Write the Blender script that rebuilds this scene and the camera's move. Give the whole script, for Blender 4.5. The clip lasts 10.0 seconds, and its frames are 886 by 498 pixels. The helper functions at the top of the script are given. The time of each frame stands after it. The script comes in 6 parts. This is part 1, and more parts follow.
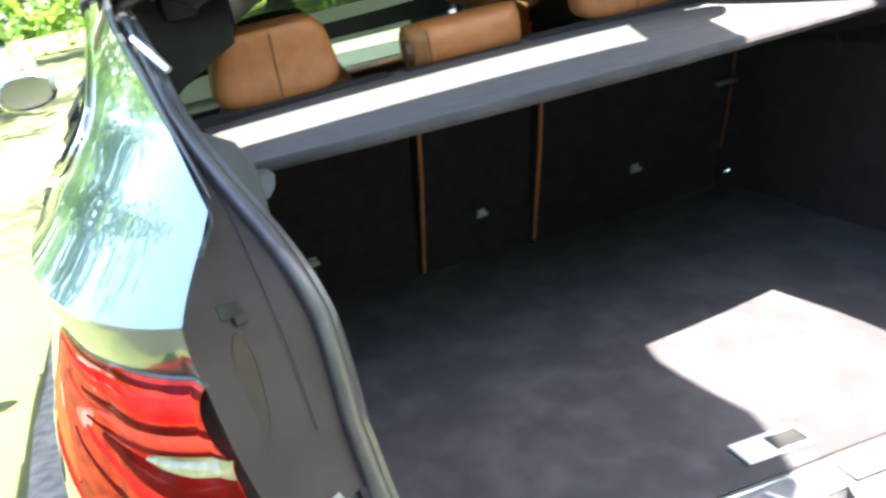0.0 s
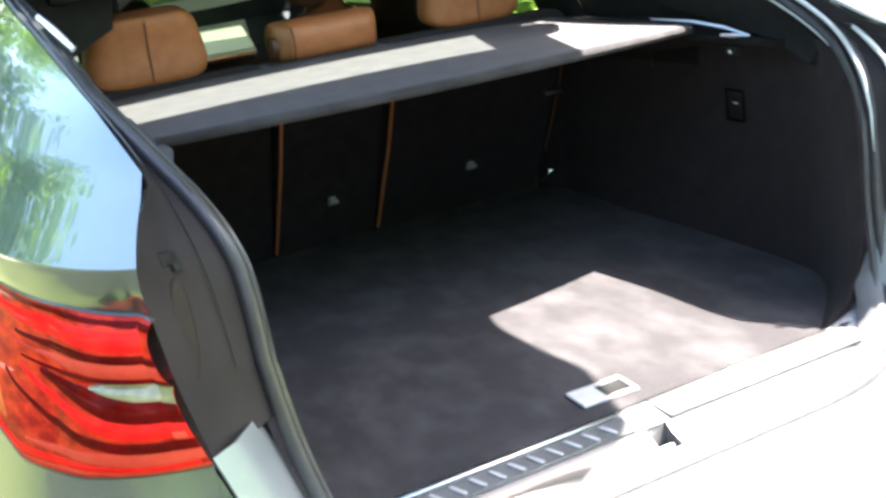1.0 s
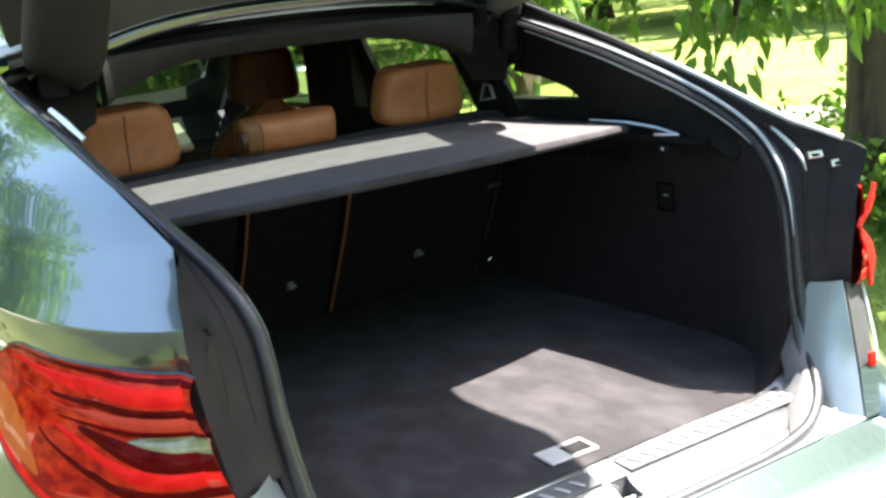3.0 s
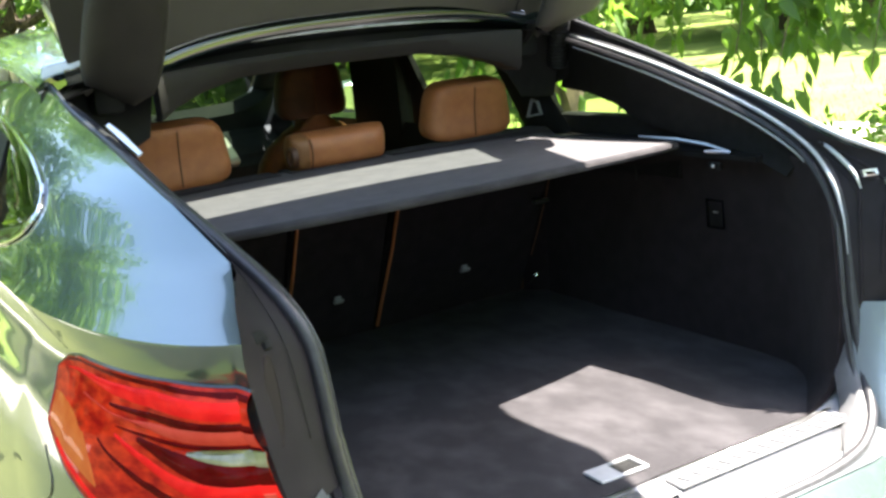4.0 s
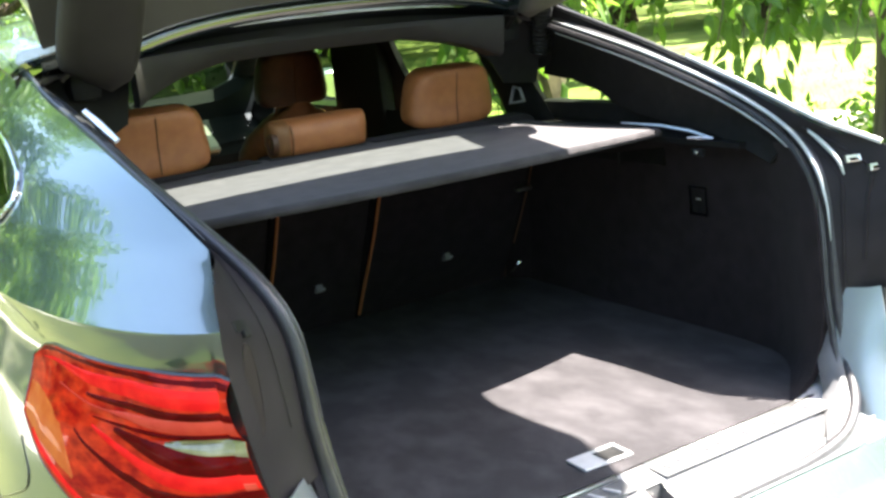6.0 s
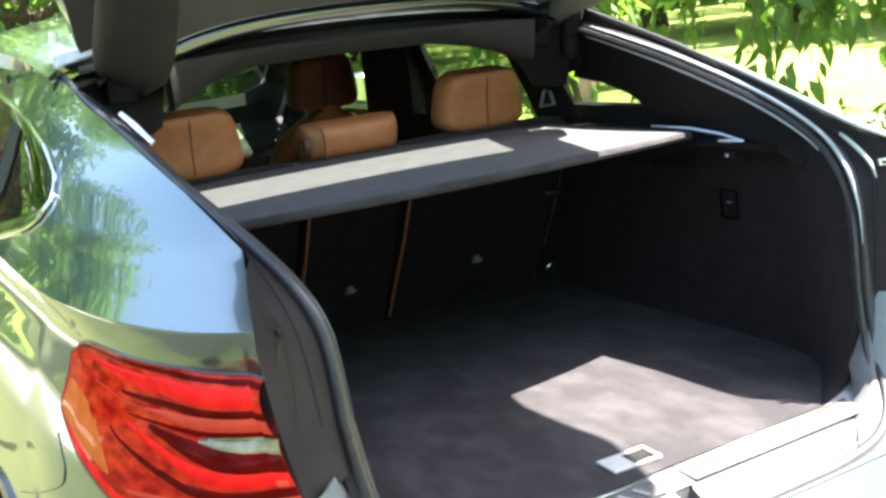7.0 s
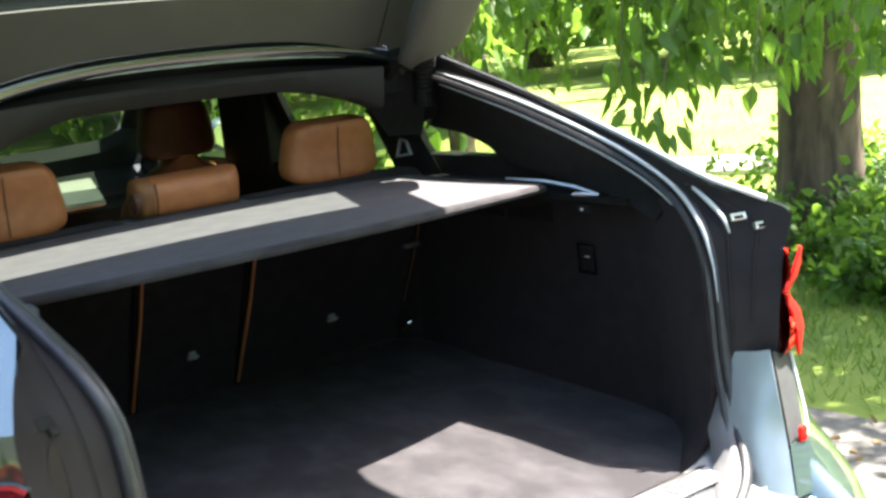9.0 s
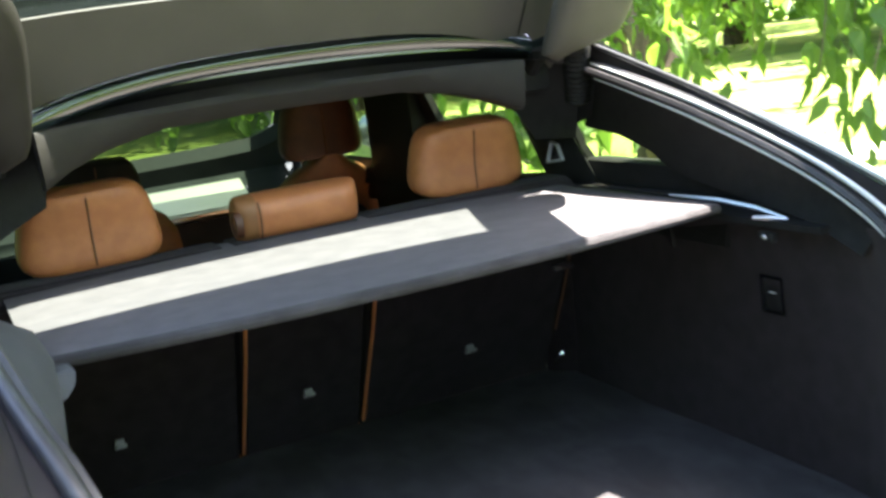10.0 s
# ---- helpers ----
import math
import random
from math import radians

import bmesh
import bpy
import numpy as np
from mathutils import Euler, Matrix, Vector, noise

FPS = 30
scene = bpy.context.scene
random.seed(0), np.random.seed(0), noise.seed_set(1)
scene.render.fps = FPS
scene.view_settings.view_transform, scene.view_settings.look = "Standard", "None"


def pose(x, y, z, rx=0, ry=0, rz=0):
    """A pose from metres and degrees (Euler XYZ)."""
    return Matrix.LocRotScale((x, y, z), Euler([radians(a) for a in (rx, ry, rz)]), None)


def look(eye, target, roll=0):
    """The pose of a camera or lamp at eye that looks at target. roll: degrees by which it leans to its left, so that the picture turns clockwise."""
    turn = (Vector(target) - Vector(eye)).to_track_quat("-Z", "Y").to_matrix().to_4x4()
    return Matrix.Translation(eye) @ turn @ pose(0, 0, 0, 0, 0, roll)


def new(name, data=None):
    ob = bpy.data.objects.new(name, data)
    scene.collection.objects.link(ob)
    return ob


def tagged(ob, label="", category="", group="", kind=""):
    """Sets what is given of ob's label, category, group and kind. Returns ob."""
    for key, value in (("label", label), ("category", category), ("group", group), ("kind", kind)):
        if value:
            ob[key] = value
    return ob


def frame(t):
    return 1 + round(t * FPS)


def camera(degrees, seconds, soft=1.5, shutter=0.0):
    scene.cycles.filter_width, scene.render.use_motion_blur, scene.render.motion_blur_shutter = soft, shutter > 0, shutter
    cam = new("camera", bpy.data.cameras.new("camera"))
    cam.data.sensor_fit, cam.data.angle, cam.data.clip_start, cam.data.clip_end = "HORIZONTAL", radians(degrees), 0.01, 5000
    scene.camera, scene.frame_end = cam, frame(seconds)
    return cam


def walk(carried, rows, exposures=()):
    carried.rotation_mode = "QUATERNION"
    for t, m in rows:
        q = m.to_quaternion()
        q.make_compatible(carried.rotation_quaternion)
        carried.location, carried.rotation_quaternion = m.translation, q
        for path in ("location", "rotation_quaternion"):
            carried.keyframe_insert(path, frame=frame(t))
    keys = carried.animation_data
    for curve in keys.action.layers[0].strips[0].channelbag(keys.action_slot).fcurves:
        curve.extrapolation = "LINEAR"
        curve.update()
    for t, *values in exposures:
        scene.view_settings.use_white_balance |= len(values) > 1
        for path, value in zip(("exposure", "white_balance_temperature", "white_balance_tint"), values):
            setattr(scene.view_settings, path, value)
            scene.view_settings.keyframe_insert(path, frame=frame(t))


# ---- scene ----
cam = camera(45.0, 10.0, soft=2.8, shutter=0.4)

PATH = [
    (0, (-0.699, -1.103, 1.486), (-0.229, 0.752, 0.904), -12.4),
    (0.5, (-0.77, -1.232, 1.514), (-0.127, 0.571, 0.937), -11.1),
    (1, (-0.901, -1.269, 1.521), (-0.082, 0.444, 0.891), -7.6),
    (1.5, (-1.032, -1.301, 1.519), (-0.079, 0.312, 0.82), -6.7),
    (2, (-1.1, -1.344, 1.546), (-0.115, 0.311, 1.007), -6.4),
    (2.5, (-1.106, -1.362, 1.56), (-0.094, 0.294, 1.077), -6.2),
    (2.7, (-1.114, -1.367, 1.55), (-0.087, 0.281, 1.071), -6.0),
    (3.8, (-1.134, -1.334, 1.556), (-0.116, 0.329, 1.108), -6.4),
    (4, (-1.142, -1.352, 1.557), (-0.168, 0.339, 1.116), -6.1),
    (4.5, (-1.139, -1.336, 1.553), (-0.128, 0.33, 1.1), -5.8),
    (5, (-1.134, -1.342, 1.551), (-0.099, 0.308, 1.093), -5.8),
    (5.5, (-1.135, -1.341, 1.549), (-0.114, 0.317, 1.091), -5.6),
    (5.7, (-1.133, -1.337, 1.548), (-0.123, 0.324, 1.081), -5.9),
    (6.8, (-1.135, -1.344, 1.55), (-0.168, 0.352, 1.111), -5.8),
    (7, (-1.142, -1.347, 1.547), (-0.189, 0.353, 1.097), -6.2),
    (7.5, (-1.132, -1.325, 1.553), (-0.21, 0.379, 1.054), -5.4),
    (8, (-1.131, -1.338, 1.548), (-0.197, 0.365, 1.071), -6.5),
    (8.5, (-1.089, -1.338, 1.54), (-0.105, 0.325, 1.024), -7.0),
    (9, (-0.961, -1.273, 1.55), (0.168, 0.328, 1.15), -5.9),
    (9.5, (-0.801, -1.199, 1.555), (0.154, 0.504, 1.122), -7.2),
    (10, (-0.641, -0.981, 1.553), (0.178, 0.801, 1.159), -7.6),
]
walk(cam, [(t, look(eye, target, roll)) for t, eye, target, roll in PATH],
     [(0.0, 4.38, 6720.0), (0.5, 4.12, 6720.0), (1.0, 3.90, 6720.0), (1.5, 3.05, 6720.0), (2.0, 2.53, 6720.0), (2.5, 2.88, 6720.0), (4.0, 3.38, 6720.0), (5.5, 3.58, 6720.0), (7.0, 3.58, 6720.0), (8.5, 3.56, 6720.0), (9.0, 3.36, 6720.0), (9.5, 3.66, 6720.0), (10.0, 4.12, 6720.0)])

# ---- world and sun ----
SUN_WAY = Vector((0.445, -0.17, 1.0)).normalized()
world = bpy.data.worlds.new("sky")
scene.world = world
world.use_nodes = True
wn = world.node_tree.nodes
sky = wn.new("ShaderNodeTexSky")
sky.sky_type = "NISHITA"
sky.sun_disc = False
sky.dust_density, sky.ozone_density = 2.0, 0.6
sky.sun_elevation = math.asin(SUN_WAY.z)
sky.sun_rotation = math.atan2(SUN_WAY.x, SUN_WAY.y)
world.node_tree.links.new(sky.outputs[0], wn["Background"].inputs[0])
wn["Background"].inputs[1].default_value = 0.096
sun = new("sun", bpy.data.lights.new("sun", "SUN"))
sun.data.energy, sun.data.angle, sun.data.color = 5.0, radians(0.5), (1.0, 0.95, 0.87)
sun.matrix_world = look(SUN_WAY * 30, (0, 0, 0))


# ---- materials ----
def ramp_between(nt, fac, a, b):
    mix = nt.nodes.new("ShaderNodeMix")
    mix.data_type = "RGBA"
    mix.inputs["A"].default_value, mix.inputs["B"].default_value = (*a, 1), (*b, 1)
    nt.links.new(fac, mix.inputs["Factor"])
    return mix.outputs["Result"]


def noise_fac(nt, scale, detail=4.0, low=0.35, high=0.65, stretch=None):
    tex = nt.nodes.new("ShaderNodeTexNoise")
    tex.inputs["Scale"].default_value, tex.inputs["Detail"].default_value = scale, detail
    co = nt.nodes.new("ShaderNodeNewGeometry").outputs["Position"]
    if stretch:
        mp = nt.nodes.new("ShaderNodeMapping")
        mp.inputs["Scale"].default_value = stretch
        nt.links.new(co, mp.inputs["Vector"])
        co = mp.outputs["Vector"]
    nt.links.new(co, tex.inputs["Vector"])
    mr = nt.nodes.new("ShaderNodeMapRange")
    mr.inputs["From Min"].default_value, mr.inputs["From Max"].default_value = low, high
    nt.links.new(tex.outputs["Fac"], mr.inputs["Value"])
    return mr.outputs["Result"]


def mat(name, a, b=None, rough=0.6, metal=0.0, scale=30.0, fine=400.0, bump=0.0, coat=0.0, spec=0.5, sheen=0.0,
        low=0.35, high=0.65, stretch=None, rough_b=None, trans=0.0):
    m = bpy.data.materials.new(name)
    m.use_nodes = True
    nt = m.node_tree
    p = nt.nodes["Principled BSDF"]
    p.inputs["Base Color"].default_value = (*a, 1)
    p.inputs["Roughness"].default_value, p.inputs["Metallic"].default_value = rough, metal
    p.inputs["Coat Weight"].default_value, p.inputs["Specular IOR Level"].default_value = coat, spec
    p.inputs["Coat Roughness"].default_value = 0.02
    p.inputs["Sheen Weight"].default_value = sheen
    p.inputs["Transmission Weight"].default_value = trans
    if b:
        fac = noise_fac(nt, scale, 5.0, low, high, stretch)
        nt.links.new(ramp_between(nt, fac, a, b), p.inputs["Base Color"])
        if rough_b is not None:
            mr = nt.nodes.new("ShaderNodeMapRange")
            mr.inputs["To Min"].default_value, mr.inputs["To Max"].default_value = rough, rough_b
            nt.links.new(fac, mr.inputs["Value"])
            nt.links.new(mr.outputs["Result"], p.inputs["Roughness"])
    if bump:
        bp = nt.nodes.new("ShaderNodeBump")
        bp.inputs["Strength"].default_value, bp.inputs["Distance"].default_value = bump, 0.002
        nt.links.new(noise_fac(nt, fine, 3.0, 0.2, 0.8, stretch), bp.inputs["Height"])
        nt.links.new(bp.outputs["Normal"], p.inputs["Normal"])
    return m


def glass_mat(name, tint):
    m = bpy.data.materials.new(name)
    m.use_nodes = True
    nt = m.node_tree
    for n in list(nt.nodes):
        if n.type == "BSDF_PRINCIPLED":
            nt.nodes.remove(n)
    out = nt.nodes["Material Output"]
    tr, gl = nt.nodes.new("ShaderNodeBsdfTransparent"), nt.nodes.new("ShaderNodeBsdfGlossy")
    tr.inputs["Color"].default_value = (*tint, 1)
    gl.inputs["Roughness"].default_value = 0.01
    lw, mx = nt.nodes.new("ShaderNodeLayerWeight"), nt.nodes.new("ShaderNodeMixShader")
    lw.inputs["Blend"].default_value = 0.5
    pw, ad = nt.nodes.new("ShaderNodeMath"), nt.nodes.new("ShaderNodeMath")
    pw.operation, ad.operation = "POWER", "MULTIPLY_ADD"
    pw.inputs[1].default_value, ad.inputs[1].default_value, ad.inputs[2].default_value = 4.5, 0.85, 0.05
    nt.links.new(lw.outputs["Facing"], pw.inputs[0])
    nt.links.new(pw.outputs[0], ad.inputs[0])
    nt.links.new(ad.outputs[0], mx.inputs[0])
    nt.links.new(tr.outputs[0], mx.inputs[1])
    nt.links.new(gl.outputs[0], mx.inputs[2])
    nt.links.new(mx.outputs[0], out.inputs["Surface"])
    return m


def leaf_mat(name, a, b, through_color, scale=3.0):
    m = bpy.data.materials.new(name)
    m.use_nodes = True
    nt = m.node_tree
    p = nt.nodes["Principled BSDF"]
    gi = nt.nodes.new("ShaderNodeNewGeometry")
    nt.links.new(ramp_between(nt, gi.outputs["Random Per Island"], a, b), p.inputs["Base Color"])
    p.inputs["Roughness"].default_value = 0.55
    tl, ad = nt.nodes.new("ShaderNodeBsdfTranslucent"), nt.nodes.new("ShaderNodeMixShader")
    tl.inputs["Color"].default_value = (*through_color, 1)
    ad.inputs[0].default_value = 0.42
    nt.links.new(p.outputs[0], ad.inputs[1])
    nt.links.new(tl.outputs[0], ad.inputs[2])
    nt.links.new(ad.outputs[0], nt.nodes["Material Output"].inputs["Surface"])
    return m


PAINT = mat("blue_grey_metallic_paint", (0.128, 0.176, 0.178), (0.138, 0.188, 0.190), rough=0.18, metal=0.80, scale=900, coat=1.0, low=0.3, high=0.7)
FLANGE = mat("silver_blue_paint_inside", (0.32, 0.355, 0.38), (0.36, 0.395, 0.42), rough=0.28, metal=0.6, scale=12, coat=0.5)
JAMB = mat("dark_taupe_jamb_plastic", (0.018, 0.0155, 0.0178), (0.025, 0.0212, 0.0240), spec=0.15, rough=0.5, scale=14, bump=0.15, fine=900)
RUBBER = mat("black_rubber_seal", (0.018, 0.018, 0.02), (0.028, 0.028, 0.031), coat=0.5, rough=0.3, scale=60, bump=0.1)
SEALRUBBER = mat("satin_black_seal_rubber", (0.022, 0.021, 0.024), (0.032, 0.031, 0.035), coat=0.1, spec=0.5, rough=0.42, scale=60, bump=0.1)
BLACK = mat("black_trim_plastic", (0.008, 0.008, 0.0085), (0.013, 0.013, 0.0135), spec=0.18, rough=0.55, scale=40, bump=0.2, fine=1200)
GLOSSBLACK = mat("gloss_black_plastic", (0.006, 0.006, 0.007), rough=0.12, coat=0.6)
LINER = mat("dark_boot_felt", (0.0134, 0.0102, 0.0118), (0.0200, 0.0155, 0.0178), rough=0.95, scale=25, bump=0.5, fine=1500, sheen=0.04, spec=0.1)
CARPET = mat("charcoal_boot_carpet", (0.037, 0.0345, 0.0378), (0.062, 0.058, 0.063), rough=0.97, scale=14, bump=0.8, fine=1800, sheen=0.03, spec=0.08, low=0.4, high=0.68, stretch=(1, 0.6, 1))
SHELFCLOTH = mat("grey_shelf_cloth", (0.067, 0.064, 0.069), (0.080, 0.076, 0.081), rough=0.9, scale=20, bump=0.4, fine=1400, spec=0.15)
GRAINED = mat("grained_grey_trim", (0.030, 0.026, 0.024), (0.038, 0.033, 0.030), rough=0.55, scale=20, bump=0.3, fine=1100)
HEADERTRIM = mat("dark_grained_header_plastic", (0.0165, 0.0138, 0.0130), (0.021, 0.0177, 0.0166), rough=0.6, spec=0.3, scale=20, bump=0.3, fine=1100)
HATCHTRIM = mat("warm_grey_hatch_trim", (0.053, 0.048, 0.043), (0.064, 0.058, 0.052), rough=0.6, scale=6, bump=0.2, fine=900)
LEATHER = mat("cognac_leather", (0.35, 0.118, 0.042), (0.41, 0.145, 0.052), rough=0.42, scale=35, bump=0.35, fine=520, rough_b=0.5)
# Darker copy of the cognac leather, with shade put into its colour.
SHADEDLEATHER = mat("cognac_leather_in_shade", (0.20, 0.082, 0.028), (0.25, 0.105, 0.036), rough=0.5, scale=30, bump=0.3, fine=520)
STITCH = mat("dark_seam_thread", (0.12, 0.05, 0.02), rough=0.8)
BROWNLEATHER = mat("dark_cap_and_shade_leather", (0.060, 0.021, 0.010), (0.080, 0.029, 0.013), rough=0.5, scale=30, bump=0.3, fine=520)
CHROME = mat("bright_chrome", (0.82, 0.83, 0.84), rough=0.12, metal=1.0)
SATIN = mat("satin_aluminium", (0.62, 0.62, 0.63), (0.7, 0.7, 0.71), rough=0.3, metal=1.0, scale=200, stretch=(0.05, 1, 1))
GREYPLASTIC = mat("mid_grey_plastic", (0.3, 0.3, 0.31), (0.34, 0.34, 0.35), rough=0.45, scale=30)
REDLENS = mat("red_lamp_lens", (0.29, 0.007, 0.005), (0.66, 0.032, 0.009), rough=0.3, scale=30, coat=0.3, spec=0.0, stretch=(1, 1, 2.2))
SHEENLENS = mat("orange_lens_sheen", (0.54, 0.090, 0.020), (0.64, 0.150, 0.032), rough=0.3, scale=25, coat=0.25, spec=0.0)
REDBRIGHT = mat("bright_red_light_guide", (0.72, 0.011, 0.011), (0.90, 0.022, 0.016), rough=0.3, scale=30, coat=0.12, spec=0.0)
REDDARK = mat("dark_red_lamp_shade", (0.07, 0.002, 0.002), (0.12, 0.003, 0.003), rough=0.3, coat=0.12, spec=0.0, scale=30)
PALERED = mat("pale_red_lamp_band", (0.551, 0.054, 0.033), (0.608, 0.069, 0.042), rough=0.3, scale=40, coat=0.12, spec=0.0)
CLEARLENS = mat("pale_reversing_lens", (0.20, 0.19, 0.10), (0.27, 0.25, 0.13), rough=0.12, coat=1.0, scale=60)
WINGLASS = glass_mat("side_window_glass", (0.55, 0.64, 0.50))
REARGLASS = glass_mat("green_tinted_rear_glass", (0.475, 0.53, 0.495))
SILLPLATE = mat("grey_sill_plastic", (0.085, 0.085, 0.09), (0.105, 0.105, 0.11), rough=0.4, scale=30, bump=0.15, fine=900)
SCREEN = glass_mat("tinted_windscreen_glass", (0.115, 0.145, 0.095))
# Pale colour that stands for sun and sky glints on edges.
GLINTPAINT = mat("pale_edge_glint", (0.52, 0.55, 0.57), (0.58, 0.61, 0.63), rough=0.3, metal=0.2, scale=30, coat=1.0)
LIPGLOSS = mat("gloss_dark_teal_roof_lip", (0.008, 0.014, 0.015), (0.011, 0.018, 0.019), rough=0.05, scale=20, coat=1.0, spec=0.6)
SIDETRIM = mat("slate_grey_side_trim", (0.038, 0.040, 0.043), (0.048, 0.050, 0.053), rough=0.6, scale=25, bump=0.2, fine=900, spec=0.3)
CAPBROWN = mat("brown_grey_access_cap", (0.019, 0.0150, 0.0150), (0.024, 0.0190, 0.0185), rough=0.6, spec=0.15, scale=30, bump=0.1)
SHADEGROUND = mat("shade_dark_grass", (0.0075, 0.0080, 0.0028), (0.021, 0.0185, 0.0080), rough=0.95, scale=2.6, bump=1.0, fine=40)
PALEPLASTIC = mat("pale_silver_plastic", (0.38, 0.38, 0.39), (0.44, 0.44, 0.45), rough=0.35, scale=40)
TYRE = mat("tyre_rubber", (0.012, 0.012, 0.012), (0.02, 0.02, 0.02), rough=0.8, scale=30)
ALLOY = mat("alloy_wheel", (0.5, 0.5, 0.52), rough=0.25, metal=1.0)
DASH = mat("grey_blue_dashboard", (0.018, 0.023, 0.028), (0.034, 0.041, 0.048), spec=0.07, rough=0.5, rough_b=0.7, scale=6)
BARK = mat("tree_bark", (0.046, 0.034, 0.024), (0.125, 0.092, 0.064), rough=0.95, scale=14, bump=1.0, fine=40, stretch=(1, 1, 0.25))
LENSGLOW = leaf_mat("sunlit_red_lens_edge", (0.42, 0.004, 0.006), (0.50, 0.006, 0.007), (0.72, 0.012, 0.014))
LEAF = leaf_mat("hanging_leaves", (0.022, 0.060, 0.010), (0.075, 0.145, 0.020), (0.22, 0.40, 0.045))
FARLEAF = leaf_mat("far_leaves", (0.03, 0.085, 0.014), (0.10, 0.19, 0.03), (0.18, 0.32, 0.04))
GRASSBLADE = leaf_mat("grass_blades", (0.05, 0.10, 0.015), (0.12, 0.19, 0.03), (0.2, 0.33, 0.04))
GRAVEL = mat("pale_driveway", (0.06, 0.055, 0.05), (0.14, 0.13, 0.118), rough=0.95, scale=18, bump=1.0, fine=90)
SHADELITTER = mat("shade_dark_litter", (0.011, 0.0094, 0.005), (0.0248, 0.0198, 0.011), rough=0.95, scale=1.6, bump=1.0, fine=40)
PATHMAT = mat("pale_path", (0.30, 0.28, 0.24), (0.42, 0.39, 0.34), rough=0.95, scale=2, bump=0.5, fine=30)
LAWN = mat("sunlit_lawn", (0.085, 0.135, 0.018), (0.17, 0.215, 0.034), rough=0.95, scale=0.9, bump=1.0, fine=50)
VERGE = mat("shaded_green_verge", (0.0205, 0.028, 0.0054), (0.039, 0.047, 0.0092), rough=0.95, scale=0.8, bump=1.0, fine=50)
PALECAR = mat("silver_car_paint", (0.5, 0.5, 0.5), (0.54, 0.54, 0.54), rough=0.3, metal=0.4, scale=3, coat=1.0)
DARKGLASS = mat("dark_car_glass", (0.01, 0.012, 0.012), rough=0.05, coat=1.0)


# ---- mesh helpers ----
def part(name, bm, material, parent=None, label="", smooth=True):
    me = bpy.data.meshes.new(name)
    bmesh.ops.recalc_face_normals(bm, faces=bm.faces)
    bm.to_mesh(me)
    bm.free()
    for m in material if isinstance(material, (list, tuple)) else [material]:
        me.materials.append(m)
    if smooth:
        for f in me.polygons:
            f.use_smooth = True
        me.set_sharp_from_angle(angle=radians(38))
    ob = new(name, me)
    ob.parent = parent
    if label:
        tagged(ob, label)
    return ob


def empty(name, label, category, at=(0, 0, 0), group="", kind=""):
    ob = new(name)
    ob.location = at
    return tagged(ob, label, category, group, kind)


def box(bm, lo, hi, bevel=0.0, segs=2, m=None):
    r = bmesh.ops.create_cube(bm, size=1.0)
    lo, hi = Vector(lo), Vector(hi)
    size, mid = hi - lo, (hi + lo) / 2
    for v in r["verts"]:
        v.co = Vector(v.co[i] * size[i] for i in range(3)) + mid
    geom = r["verts"]
    if bevel:
        edges = list({e for v in r["verts"] for e in v.link_edges})
        out = bmesh.ops.bevel(bm, geom=edges, offset=bevel, segments=segs, affect="EDGES", profile=0.6)
        geom = list({v for f in out["faces"] for v in f.verts} | {v for v in r["verts"] if v.is_valid})
    if m is not None:
        bmesh.ops.transform(bm, matrix=m, verts=geom)
    return bm


def grid(bm, rows, mat_of=None, skip=None, close=False, skip_cell=None):
    """Faces between rows of points."""
    vs = [[bm.verts.new(p) for p in r] for r in rows]
    for i in range(len(vs) - 1):
        n = len(vs[i])
        for j in range(n if close else n - 1):
            k = (j + 1) % n
            if skip and skip((Vector(rows[i][j]) + Vector(rows[i + 1][k])) / 2):
                continue
            if skip_cell and skip_cell(i, j):
                continue
            quad = [vs[i][j], vs[i][k], vs[i + 1][k], vs[i + 1][j]]
            f = bm.faces.new(quad)
            if mat_of:
                f.material_index = mat_of(i, j)
    return vs


def thicken(bm, depth):
    geom = bm.faces[:]
    bmesh.ops.recalc_face_normals(bm, faces=geom)
    bmesh.ops.solidify(bm, geom=geom, thickness=depth)
    return bm


def smooth_line(points, n=12):
    """Catmull-Rom through points."""
    p = [Vector(a) for a in points]
    p = [2 * p[0] - p[1], *p, 2 * p[-1] - p[-2]]
    out = []
    for i in range(1, len(p) - 2):
        for k in range(n):
            t = k / n
            out.append(0.5 * (2 * p[i] + (p[i + 1] - p[i - 1]) * t + (2 * p[i - 1] - 5 * p[i] + 4 * p[i + 1] - p[i + 2]) * t * t
                              + (3 * p[i] - p[i - 1] - 3 * p[i + 1] + p[i + 2]) * t ** 3))
    return out + [p[-2]]


def tube(bm, line, radius, sides=8, flat=1.0, closed=False):
    line = [Vector(p) for p in line]
    n, rings = len(line), []
    for i, p in enumerate(line):
        a, b = line[(i - 1) % n] if (closed or i) else p, line[(i + 1) % n] if (closed or i < n - 1) else p
        way = (b - a).normalized()
        side = way.cross(Vector((0, 0, 1)))
        side = side.normalized() if side.length > 1e-3 else Vector((1, 0, 0))
        up = side.cross(way).normalized()
        r = radius[i] if isinstance(radius, (list, tuple)) else radius
        rings.append([bm.verts.new(p + side * math.cos(q) * r + up * math.sin(q) * r * flat) for q in [2 * math.pi * k / sides for k in range(sides)]])
    for i in range(n if closed else n - 1):
        a, b = rings[i], rings[(i + 1) % n]
        for k in range(sides):
            bm.faces.new((a[k], a[(k + 1) % sides], b[(k + 1) % sides], b[k]))
    if not closed:
        bm.faces.new(rings[0][::-1]), bm.faces.new(rings[-1])
    return bm


